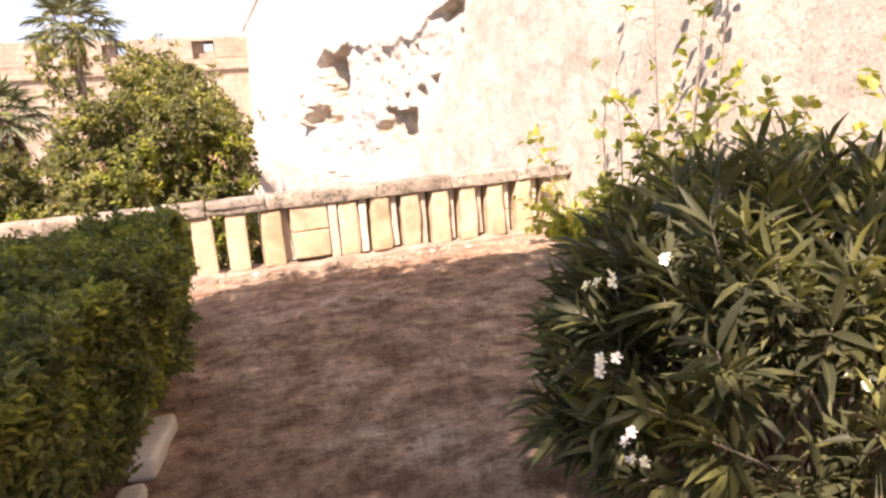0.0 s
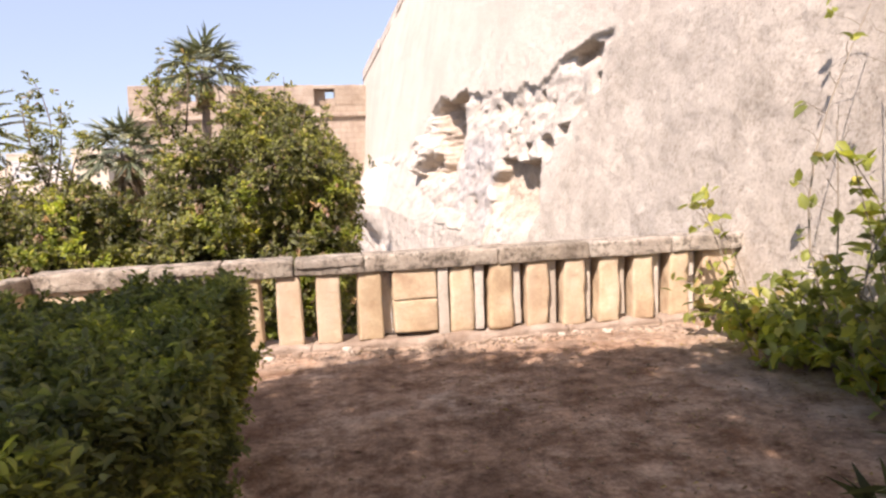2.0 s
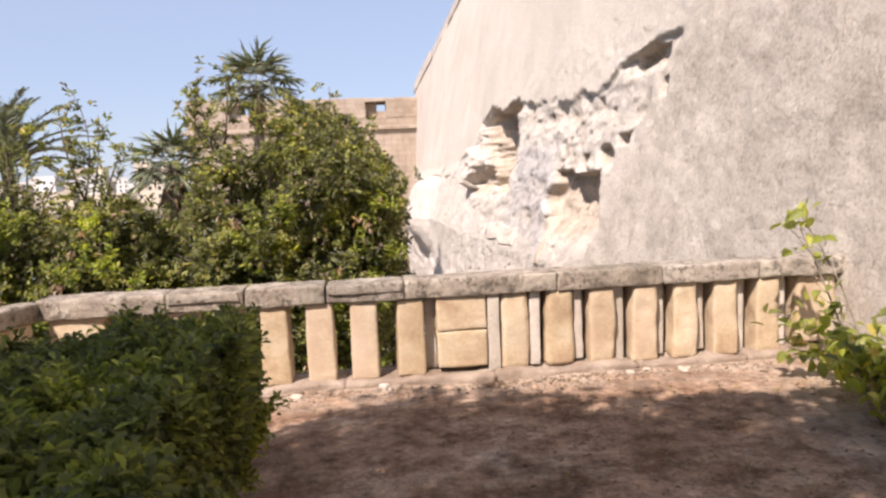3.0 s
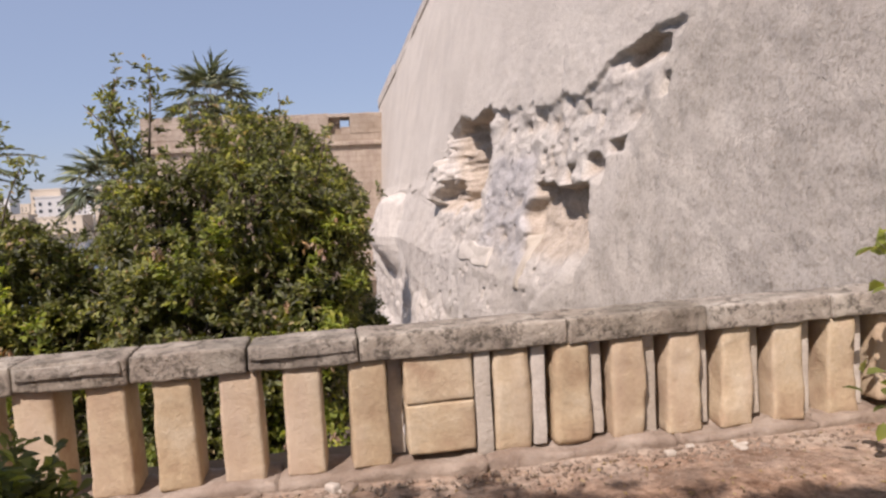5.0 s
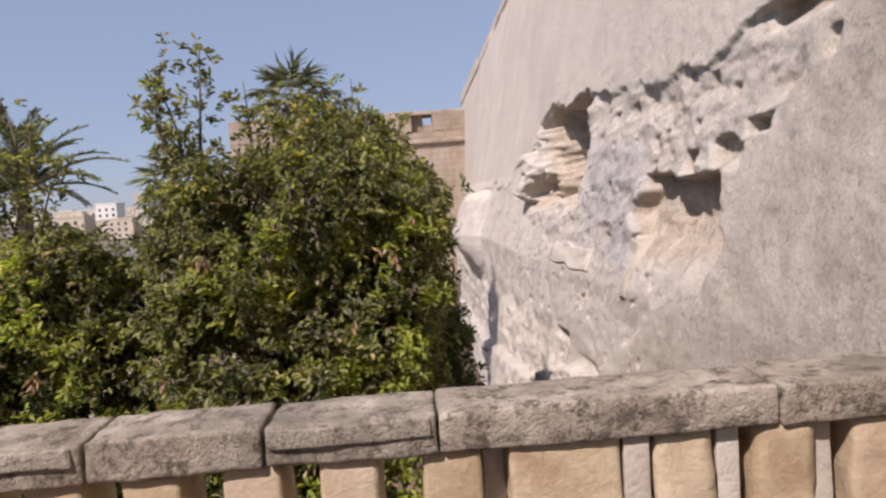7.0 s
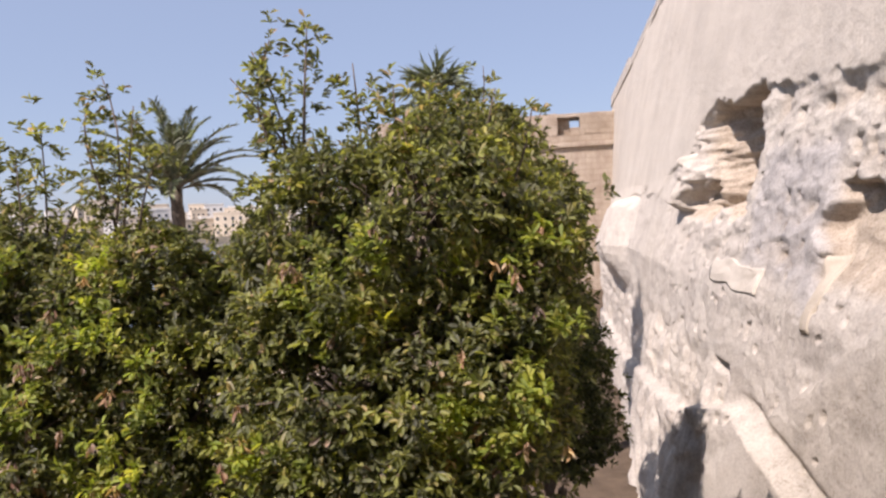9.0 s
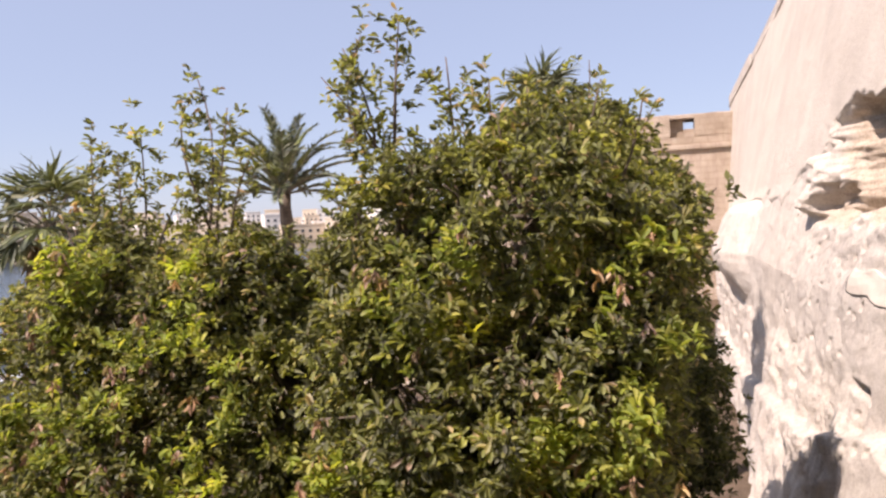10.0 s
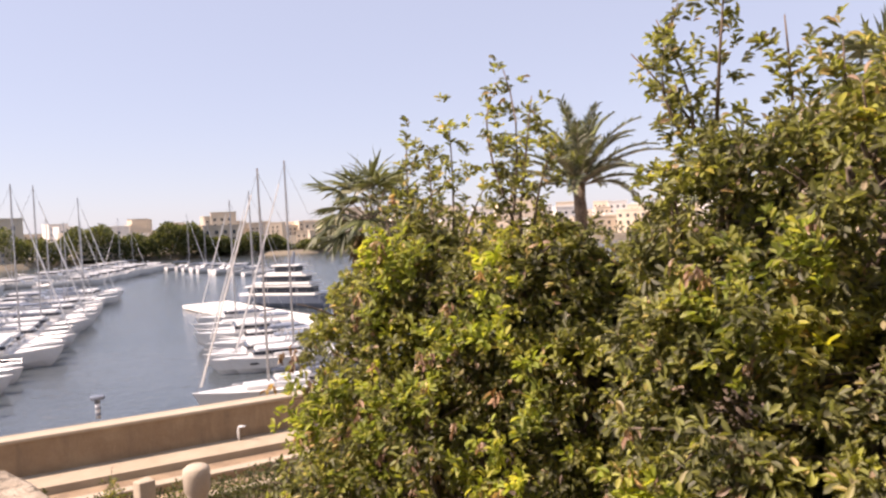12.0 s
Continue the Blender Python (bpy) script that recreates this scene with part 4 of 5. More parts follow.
def palm(name, at, height, kind_, seed, label, size=2.2, fronds=26):
    rng = np.random.default_rng(seed)
    t = thing(name, at, label, "palm tree")
    bm = bmesh.new()
    zz = np.linspace(-0.3, height, 22)
    tube(bm, [(0.05 * math.sin(z), 0.04 * math.cos(z), z) for z in zz], [0.21 + 0.035 * (i % 2) for i in range(22)], 12)
    part("trunk", bm, M_BARK, t, "", True)
    for k in range(fronds):
        base, way, ln, wd = [], [], [], []
        stem = bmesh.new()
        a = k * 2.399 + rng.uniform(-0.2, 0.2)
        el = radians(86 - (80 if kind_ == "date" else 105) * (k / fronds) ** (0.85 if kind_ == "date" else 0.75))
        out = np.array([math.cos(a), math.sin(a), 0])
        if kind_ == "date":
            pts = []
            L = size * rng.uniform(0.85, 1.1)
            for s in np.linspace(0, 1, 16):
                e = el - s * s * 1.25
                pts.append(s * L * (out * math.cos(el - 0.25 * s * s) + np.array([0, 0, 1]) * math.sin(el - 0.32 * s * s)) + np.array([0, 0, height]))
            tube(stem, [tuple(p) for p in pts], list(np.linspace(0.03, 0.006, 16)), 4)
            for s0 in np.linspace(2.4, 14.9, 64):
                i = int(s0)
                p = pts[i] + (pts[i + 1] - pts[i]) * (s0 - i)
                d = unit(pts[i + 1] - pts[i])
                sd = unit(np.cross(d, np.array([0, 0, 1.0])))
                for sg in (-1, 1):
                    base.append(p)
                    way.append(unit(sd * sg * 0.62 + d * 0.85 + np.cross(sd, d) * 0.35))
                    ln.append(0.30 * size / 2.4 * (1.15 - 0.9 * abs(s0 / 15 - 0.45)))
                    wd.append(0.055)
        else:
            L = size * rng.uniform(0.5, 0.62)
            tip = np.array([0, 0, height]) + L * (out * math.cos(el) + np.array([0, 0, 1]) * math.sin(el))
            tube(stem, [(0, 0, height), tuple(tip)], [0.022, 0.012], 4)
            d = unit(out * math.cos(el - 0.25) + np.array([0, 0, 1]) * math.sin(el - 0.25))
            sd = unit(np.cross(d, np.array([0, 0, 1.0])))
            for w in np.linspace(-1.75, 1.75, 24):
                base.append(tip)
                way.append(unit(d * math.cos(w) + sd * math.sin(w) + rng.normal(size=3) * 0.05))
                ln.append(L * (0.95 - 0.14 * abs(w)))
                wd.append(0.095 * L)
        me = leaf_mesh("frond", np.array(base), np.array(way), np.array(ln), np.array(wd), rng, 0.4, 0.25, True)
        fr = dress("frond", me, M_PALM, t)
        part("stalk", stem, M_TWIG, fr)
    if kind_ == "fan":
        n = 420
        a = rng.uniform(0, 6.28, n)
        b = np.stack([np.cos(a) * 0.2, np.sin(a) * 0.2, height - rng.uniform(0.1, 1.3, n)], 1)
        w = np.stack([np.cos(a) * 0.45, np.sin(a) * 0.45, -1 + 0 * a], 1)
        dress("dry_skirt", leaf_mesh("dry_skirt", b, w, rng.uniform(0.5, 0.9, n), 0.09, rng, 0.1, 0.2, True), M_DRYPALM, t, "hanging dry brown leaves")
    return t


palm("fan_palm", (-5.35, 42.0, GARDEN_Z), 13.6, "fan", 1, "tall fan palm with dry leaf skirt, standing before the fort", 2.6, 24)
palm("fan_palm", (-5.3, 24.0, GARDEN_Z), 8.9, "fan", 2, "lower fan palm with drooping leaves, behind the trees", 1.4)
palm("fan_palm", (0.5, 28.0, GARDEN_Z), 8.3, "fan", 5, "short fan palm with bright leaves beside the fort", 1.2)
palm("date_palm", (-12.85, 30.0, GARDEN_Z), 9.45, "date", 3, "date palm with long arching feathery fronds behind the trees", 3.3, 34)
palm("fan_palm", (-10.95, 18.0, GARDEN_Z), 8.4, "fan", 4, "bushy fan palm with spreading dark leaves near the harbour", 1.5, 24)


def hedge():
    rng = np.random.default_rng(31)
    t = thing("hedge", (-0.92, 0, 0), "clipped dark green hedge with bare stems, beside the path", "hedge")
    n = 62000
    x = rng.uniform(-1.0, 0.62, n)
    y = rng.uniform(2.0, 5.95, n)
    z = rng.uniform(0.12, 1.0, n) ** 0.75
    face = rng.integers(0, 10, n)
    x = np.where(face < 4, 0.62 - np.abs(rng.normal(size=n)) * 0.07, x)
    z = np.where((face >= 4) & (face < 8), 0.99 - np.abs(rng.normal(size=n)) * 0.06, z)
    y = np.where(face == 8, 5.95 - np.abs(rng.normal(size=n)) * 0.07, y)
    undercut = np.clip(0.45 - z, 0, 1)
    bump = 0.05 * np.sin(y * 4.3 + 1) * np.sin(z * 5) + 0.03 * np.sin(y * 9.1 + x * 7) + rng.normal(size=n) * 0.012
    p = np.stack([x - undercut * 0.5 * (x > 0) + bump, y, z + 0.035 * np.sin(x * 5 + y * 3.3)], 1)
    p[:, 0] -= 0.40 * np.clip((4.2 - y) / 2.0, 0, 1) ** 1.3
    keep = (z > 0.3) | (rng.uniform(size=n) < z * 2.0)
    p = p[keep]
    p = p[rng.uniform(size=len(p)) < 0.26]
    c = np.array([-0.1, 0, 0.55])
    out = unit(np.stack([(p[:, 0] - c[0]) * 0.9, (p[:, 1] - 4) * 0.15, (p[:, 2] - c[2]) * 1.3], 1) + rng.normal(size=(len(p), 3)) * 0.5 + np.array([0, 0, 0.3]))
    surf = (p[:, 2] > 0.86) | (p[:, 0] > 0.40) | (p[:, 1] > 5.75)
    tuft = p[surf][rng.integers(0, surf.sum(), 620)]
    tout = unit(np.stack([(tuft[:, 0] - c[0]) * 0.9, (tuft[:, 1] - 4) * 0.1, (tuft[:, 2] - 0.45) * 1.5], 1))
    grow = rng.uniform(0.0, 1.0, (620, 12, 1))
    tp = tuft[:, None] + tout[:, None] * grow * rng.uniform(0.05, 0.12, (620, 1, 1)) + np.array([0, 0, 0.03]) * grow + rng.normal(size=(620, 12, 3)) * 0.022
    p = np.concatenate([p, tp.reshape(-1, 3)])
    out = np.concatenate([out, np.repeat(unit(tout + np.array([0, 0, 0.6])), 12, 0)])
    hb, hw, hl = rosettes(rng, p, out, 7, 0.9, 0.054, 0.02)
    dress("foliage", leaf_mesh("foliage", hb, hw, hl, hl * 0.45, rng, 0.2), M_HEDGE, t)
    bm = bmesh.new()
    for k in range(46):
        y0 = rng.uniform(2.1, 5.8)
        sh = 0.4 * max(0, min(1, (4.2 - y0) / 2))
        a = (rng.uniform(-0.5, 0.15) - sh, y0, -0.03)
        b = (rng.uniform(-0.7, 0.45) - sh, y0 + rng.normal() * 0.3, rng.uniform(0.6, 0.92))
        pts = limb(bm, a, b, 0.016, 0.006, rng, 0.12, 6, 5)
        for j in (2, 3, 4):
            limb(bm, pts[j], pts[j] + np.array([rng.normal() * 0.25, rng.normal() * 0.25, 0.2]), 0.006, 0.003, rng, 0.1, 4, 4)
    part("stem", bm, M_TWIG, t, "bare grey stems")["kind"] = "stuff"
    cs = np.array([[0.16 - abs(rng.normal()) * 0.15, yy + 0.05, zz] for yy, zz in ((2.1, 0.92), (2.25, 0.86), (2.05, 0.78), (2.35, 0.97), (2.6, 0.75), (2.1, 0.62), (2.9, 0.6), (2.02, 0.5), (2.45, 0.6), (2.0, 0.98), (2.3, 0.4), (2.7, 0.95))])
    cs = np.repeat(cs, 9, 0) + rng.normal(size=(len(cs) * 9, 3)) * np.array([0.03, 0.06, 0.05])
    b, w, ln = rosettes(rng, cs, np.tile([0.5, -0.6, 0.7], (len(cs), 1)), 8, 0.9, 0.062)
    dress("new_shoots", leaf_mesh("new_shoots", b, w, ln, ln * 0.42, rng, 0.2), M_LIME, t, "bright yellow-green shoots")["kind"] = "stuff"


hedge()


def oleander():
    rng = np.random.default_rng(41)
    t = thing("oleander_bush", (2.34, 2.3, 0), "oleander bush with long narrow leaves and white flowers", "bush")
    bm = bmesh.new()
    B, W, L = [], [], []
    flowers = []
    for k in range(330):
        a = rng.uniform(0, 6.28)
        r = rng.uniform(0.1, 1.0) ** 0.6
        h = 1.32 - 0.72 * r ** 2.4 + rng.normal() * 0.07
        if rng.uniform() < 0.4:
            h *= rng.uniform(0.35, 0.85)
        tip = np.array([math.cos(a) * r * 1.12, math.sin(a) * r * 1.0, max(0.18, h)])
        foot = np.array([math.cos(a) * 0.2, math.sin(a) * 0.2, -0.03])
        pts = limb(bm, foot, tip, 0.011, 0.004, rng, 0.08, 6, 4)
        d = unit(tip - pts[3])
        for q in np.linspace(0.0, 0.42, 9):
            c = tip - (tip - pts[3]) * q * 1.4
            for j in range(3):
                ang = rng.uniform(0, 6.28)
                s1 = unit(np.cross(d, [0.3, 0.2, 1]))
                s2 = np.cross(d, s1)
                B.append(c)
                W.append(unit(d * (0.95 - q * 1.0) + (s1 * math.cos(ang) + s2 * math.sin(ang)) * (0.5 + q * 1.2)))
                L.append(rng.uniform(0.14, 0.25))
        if k % 110 == 7:
            flowers.append(tip + d * 0.05)
    for p in ((1.16, 1.93, 1.11), (1.21, 1.90, 1.10), (1.44, 1.93, 1.14), (1.17, 1.88, 0.86), (1.14, 1.90, 0.81), (1.20, 1.84, 0.58), (1.25, 1.82, 0.52), (2.0, 1.67, 0.68), (2.06, 1.64, 0.70), (2.08, 1.65, 0.62)):
        flowers.append(np.array(p) - np.array([2.34, 2.3, 0]))
    part("stems", bm, M_TWIG, t)
    L = np.array(L)
    dress("foliage", leaf_mesh("foliage", np.array(B), np.array(W), L, L * 0.16, rng, 0.3, 0.3, True), M_OLEANDER, t)
    a = np.arange(5) * 1.2566
    me = leaf_mesh("flower", np.zeros((5, 3)), np.stack([np.cos(a), np.sin(a), a * 0 + 0.25], 1), 0.023, 0.018, rng, 0.1, 0.05)
    me.materials.append(M_PETAL)
    for p in flowers:
        for m_ in range(2):
            f = new("flower", me)
            f.parent = t
            f.matrix_basis = Matrix.LocRotScale(Vector(p + rng.normal(size=3) * 0.022), Vector(rng.normal(size=3) * 0.5 + np.array([-0.6, -0.8, 0.7])).to_track_quat("Z", "Y"), None)


oleander()


def caper_shrub():
    rng = np.random.default_rng(51)
    t = thing("wall_shrub", (4.0, 6.6, 0), "sprawling shrub with rounded leaves and long bare canes, against the wall", "bush")
    bm = bmesh.new()
    B, A = [], []
    for k in range(150):
        a = rng.uniform(1.6, 5.2)
        r = rng.uniform(0.3, 1.0)
        fy = rng.uniform(-3.6, 0.5)
        tall = 2.0 if fy < -0.9 else 0.85
        foot = np.array([0.25 + 0.1 * math.cos(a), 0.1 * math.sin(a) + fy, -0.03])
        tip = foot + np.array([math.cos(a) * r * (1.0 if fy > -2.6 else 0.7), math.sin(a) * r * 0.5, rng.uniform(0.25, 1.0) * tall * (1.15 - r * 0.4)])
        pts = limb(bm, foot, tip, 0.010, 0.003, rng, 0.16, 7, 4)
        for q in np.linspace(2.2, 5.9, 10):
            i = int(q)
            B.append(pts[i] + (pts[i + 1] - pts[i]) * (q - i) + rng.normal(size=3) * 0.03)
            A.append(unit(pts[i + 1] - pts[i] + rng.normal(size=3) * 0.3))
    for x, y, dx, dy, h in ((0.35, -0.5, 0.2, 0.3, 2.9), (0.40, -0.9, -0.2, 0.1, 3.0), (0.3, -1.3, 0.3, 0.2, 2.8), (0.2, 0.5, -0.35, 0.5, 1.25), (0.25, 0.7, -0.5, 0.2, 1.2), (0.35, -1.6, 0.2, 0.1, 3.2), (0.2, -0.2, -0.3, -0.4, 1.9)):
        pts = limb(bm, (x * 0.6, y, -0.03), (x + dx, y + dy, h), 0.012, 0.004, rng, 0.06, 9, 5)
        for q in np.linspace(2.5, 7.9, 11):
            i = int(q)
            c = pts[i] + (pts[i + 1] - pts[i]) * (q - i)
            e = c + np.array([-0.12, rng.normal() * 0.14, 0.12])
            limb(bm, c, e, 0.004, 0.002, rng, 0.1, 4, 3)
            if rng.uniform() < 0.5:
                B.append(e)
                A.append(unit(e - c))
    part("cane", bm, M_TWIG, t, "bare greyish canes")["kind"] = "stuff"
    b, w, ln = rosettes(rng, np.array(B), np.array(A), 3, 1.0, 0.125)
    dress("foliage", leaf_mesh("foliage", b, w, ln, ln * 0.62, rng, 0.25, 0.2, True), M_SHRUB, t)


caper_shrub()


def garden_hedge(name, s0, s1, off, label):
    rng = np.random.default_rng(61)
    t = thing(name, (0, 0, 0), label, "hedge")
    n = 16000
    s, o, z = rng.uniform(s0, s1, n), rng.uniform(-0.7, 0.7, n), rng.uniform(0, 1, n) ** 0.5 * 1.5
    p = np.array([along(a, off + b) for a, b in zip(s, o)]) + np.stack([0 * z, 0 * z, GARDEN_Z + z + 0.08 * np.sin(s * 3)], 1)
    w = unit(rng.normal(size=(n, 3)) + np.array([0, 0, 0.7]))
    dress("foliage", leaf_mesh("foliage", p, w, rng.uniform(0.06, 0.14, n), 0.06, rng, 0.2), M_LEAF_DARK, t)


garden_hedge("garden_hedge", -3, 16, 7.2, "low green hedge along the garden steps")


# ---- marina ----
def lofted(rows):
    """Rings of equal length joined into a shell."""
    bm = bmesh.new()
    rings = [[bm.verts.new(p) for p in r] for r in rows]
    for a, b in zip(rings, rings[1:]):
        for k in range(len(a) - 1):
            bm.faces.new((a[k], a[k + 1], b[k + 1], b[k]))
    for r in (rings[0], rings[-1]):
        try:
            bm.faces.new(r)
        except ValueError:
            pass
    for k in range(len(rings) - 1):
        try:
            bm.faces.new((rings[k][0], rings[k + 1][0], rings[k + 1][-1], rings[k][-1]))
        except ValueError:
            pass
    bmesh.ops.recalc_face_normals(bm, faces=bm.faces[:])
    return bm


def hull_mesh(L, W, H):
    rows = []
    for f in (0.0, 0.15, 0.35, 0.6, 0.8, 0.93, 1.0):
        w = W / 2 * (0.86 + 0.14 * min(1, f / 0.3)) * max(0.02, (1 - max(0, (f - 0.45) / 0.55) ** 2.2))
        sheer = H * (1 + 0.25 * f * f)
        x = f * L - L / 2
        rows.append([(x, -w, sheer), (x - 0.04 * L * f, -w * 0.86, H * 0.4), (x - 0.09 * L * f, -w * 0.45, -0.15), (x - 0.09 * L * f, w * 0.45, -0.15), (x - 0.04 * L * f, w * 0.86, H * 0.4), (x, w, sheer)])
    return lofted(rows)


def motor_boat(L, seed, canvas=False):
    W, H = L * 0.30, L * 0.10
    t = thing("motor_boat", (0, 0, 0), "white motor boat with dark cabin windows moored at the pontoon", "boat", "moored boats")
    part("hull", hull_mesh(L, W, H), M_WHITE, t)
    bm = block((-L * 0.22, -W * 0.34, H), (L * 0.2, W * 0.34, H + L * 0.085), L * 0.02, 0)
    for v in bm.verts:
        if v.co.z > H + 0.04 * L:
            v.co.x *= 0.8
    part("cabin", bm, M_WHITE, t)
    part("cabin_window", block((-L * 0.19, -W * 0.347, H + L * 0.035), (L * 0.185, W * 0.347, H + L * 0.065), 0, 0), M_DARKGLASS, t)
    if canvas:
        part("canopy", block((-L * 0.42, -W * 0.32, H + L * 0.11), (-L * 0.1, W * 0.32, H + L * 0.125), L * 0.006, 0), M_NAVY, t)
    for sg in (-1, 1):
        part("side_window", block((-L * 0.05, sg * W * 0.455 - 0.02, H * 0.72), (L * 0.22, sg * W * 0.455 + 0.02, H * 0.86), 0, 0), M_DARKGLASS, t)
    bm = bmesh.new()
    tube(bm, [(-L * 0.1, -W * 0.32, H + L * 0.07), (-L * 0.14, -W * 0.28, H + L * 0.135), (-L * 0.14, W * 0.28, H + L * 0.135), (-L * 0.1, W * 0.32, H + L * 0.07)], [0.07] * 4, 5)
    part("radar_arch", bm, M_ALU, t)
    bm = bmesh.new()
    for sg in (-1, 1):
        tube(bm, [(-L * 0.1, sg * W * 0.46, H * 1.25), (L * 0.3, sg * W * 0.38, H * 1.45), (L * 0.49, sg * W * 0.03, H * 1.6)], [0.03] * 3, 4)
    part("bow_rail", bm, M_ALU, t)
    part("cockpit", block((-L * 0.44, -W * 0.3, H * 1.0), (-L * 0.24, W * 0.3, H * 1.02), 0, 0), M_NAVY, t)
    return t


def sail_boat(L, seed):
    W, H = L * 0.27, L * 0.085
    t = thing("sailing_boat", (0, 0, 0), "white sailing boat with a bare mast moored at the pontoon", "boat", "moored boats")
    part("hull", hull_mesh(L, W, H), M_WHITE, t)
    part("cabin", block((-L * 0.15, -W * 0.26, H), (L * 0.22, W * 0.26, H + L * 0.035), L * 0.012, 0), M_WHITE, t)
    bm = bmesh.new()
    tube(bm, [(L * 0.08, 0, H), (L * 0.08, 0, L * 1.35)], [0.09, 0.07], 8)
    part("mast", bm, M_ALU, t)
    bm = bmesh.new()
    tube(bm, [(L * 0.06, 0, H + L * 0.1), (-L * 0.33, 0, H + L * 0.105)], [0.16, 0.12], 7)
    part("boom", bm, M_NAVY, t, "boom with a furled grey sail")
    bm = bmesh.new()
    for a in ((L * 0.48, 0), (-L * 0.46, 0), (L * 0.06, W * 0.42), (L * 0.06, -W * 0.42)):
        tube(bm, [(a[0], a[1], H * 1.1), (L * 0.08, 0, L * 1.33)], [0.016, 0.016], 3)
    part("rigging", bm, M_ALU, t)
    bm = bmesh.new()
    tube(bm, [(L * 0.45, 0, H * 1.6), (L * 0.12, 0, L * 1.2)], [0.09, 0.05], 6)
    part("furled_jib", bm, M_WHITE, t)
    return t


def big_yacht():
    t = thing("motor_yacht", (-80, 63.5, WATER_Z), "large white motor yacht with three decks and dark windows", "yacht", turn=200)
    L, W = 24, 6
    part("hull", hull_mesh(L, W, 2.4), M_NAVY, t, "dark grey lower hull")
    for i, (x0, x1, z0, w) in enumerate(((-11, 8, 2.5, 2.7), (-9.5, 4.5, 4.7, 2.4), (-7.5, 1.0, 6.7, 2.0))):
        part("deck", block((x0, -w - 0.2, z0), (x1 + 1.2, w + 0.2, z0 + 0.55), 0.2, 0), M_WHITE, t)
        part("deck_window", block((x0 + 2.2, -w + 0.3, z0 + 0.54), (x1 - 1, w - 0.3, z0 + 1.75), 0.1, 0), M_DARKGLASS, t)
        part("deck_roof", block((x0 + 1.0, -w, z0 + 1.74), (x1 - 0.2, w, z0 + 2.05), 0.12, 0), M_WHITE, t)
    bm = bmesh.new()
    tube(bm, [(-3.5, 0, 8.6), (-4.3, 0, 11.4)], [0.55, 0.2], 8)
    bmesh.ops.create_uvsphere(bm, u_segments=10, v_segments=6, radius=0.6, matrix=Matrix.Translation((-3.0, 0, 9.6)))
    part("radar_mast", bm, M_NAVY, t)
    t.scale = (0.6, 0.6, 0.66)


big_yacht()
rngb = random.Random(77)
m1, m2, s1 = motor_boat(11, 1), motor_boat(9, 2, True), sail_boat(12, 3)
for ob, p, s in ((m1, (-45.2, 37.6), 0.85), (m2, (-49.5, 39.5), 0.95), (s1, (-36.4, 32.0), 0.86)):
    ob.matrix_basis = pose(p[0] + 1.5, p[1], WATER_Z, 0, 0, -115)
    ob.scale = (s, s, s)


def moor(kind_, x, y, turn, s=1.0):
    o = copy_thing(kind_, pose(x, y, WATER_Z, 0, 0, turn))
    o.scale = (s, s, s)
    return o


# the near rank
for i, (k, x, y, s) in enumerate(((s1, -43.9, 39.4, 0.95), (s1, -53.0, 42.0, 0.85), (m1, -57.5, 44.0, 1.0), (m2, -61.5, 46.0, 1.0), (s1, -66.0, 48.0, 0.85), (m1, -70.5, 50.5, 0.9), (m2, -36.5, 33.0, 0.85), (m1, -47.5, 38.6, 0.9), (m2, -55.2, 43.0, 0.9))):
    moor(k, x + 1.5, y, -115 + rngb.uniform(-4, 4), s)
# the ranks across the channel
for row, (x0, y0, dx, dy, n, turn, s) in enumerate((
        (-46, 13.9, -3.1, 1.62, 26, 62, 1.22), (-52, 6.5, -3.0, 1.6, 26, 242, 1.0), (-60, -2, -3.3, 1.75, 24, 62, 1.0), (-66, -12, -4.2, 2.2, 20, 242, 1.0),
        (-118, 30, -6.0, 2.2, 16, 75, 1.15), (-172, 72, -5.0, 4.2, 12, 55, 1.3), (-185, 62, -6.0, 4.6, 14, 235, 1.3), (-150, 30, -7, 2.6, 14, 240, 1.3),
        (-150, 107, -7.5, 1.5, 9, 80, 1.2))):
    for i in range(n):
        k = (m1, m2, m1, m2, m1, m2, s1, m1)[rngb.randrange(8)]
        moor(k, x0 + dx * i + rngb.uniform(-0.4, 0.4), y0 + dy * i + rngb.uniform(-0.4, 0.4), turn + rngb.uniform(-4, 4), s * rngb.uniform(0.75, 1.15) * (0.8 if k is s1 else 1))


def pontoon(x0, y0, x1, y1, w, label):
    d = Vector((x1 - x0, y1 - y0, 0))
    a = math.degrees(math.atan2(d.y, d.x))
    t = thing("pontoon", (x0, y0, WATER_Z), label, "pontoon", turn=a)
    n = int(d.length / 6)
    for i in range(n):
        part("deck_section", block((i * 6 + 0.05, -w / 2, 0.1), (i * 6 + 5.95, w / 2, 0.55), 0.05, 0), M_CITYW, t)


pontoon(-50, 10, -112, 43, 2.0, "long pale floating pontoon between the boats")
pontoon(-175, 64, -240, 118, 2.6, "far pale pontoon crowded with boats")
pontoon(-92, 59, -50, 50.5, 6.5, "broad pale jetty beside the yacht")


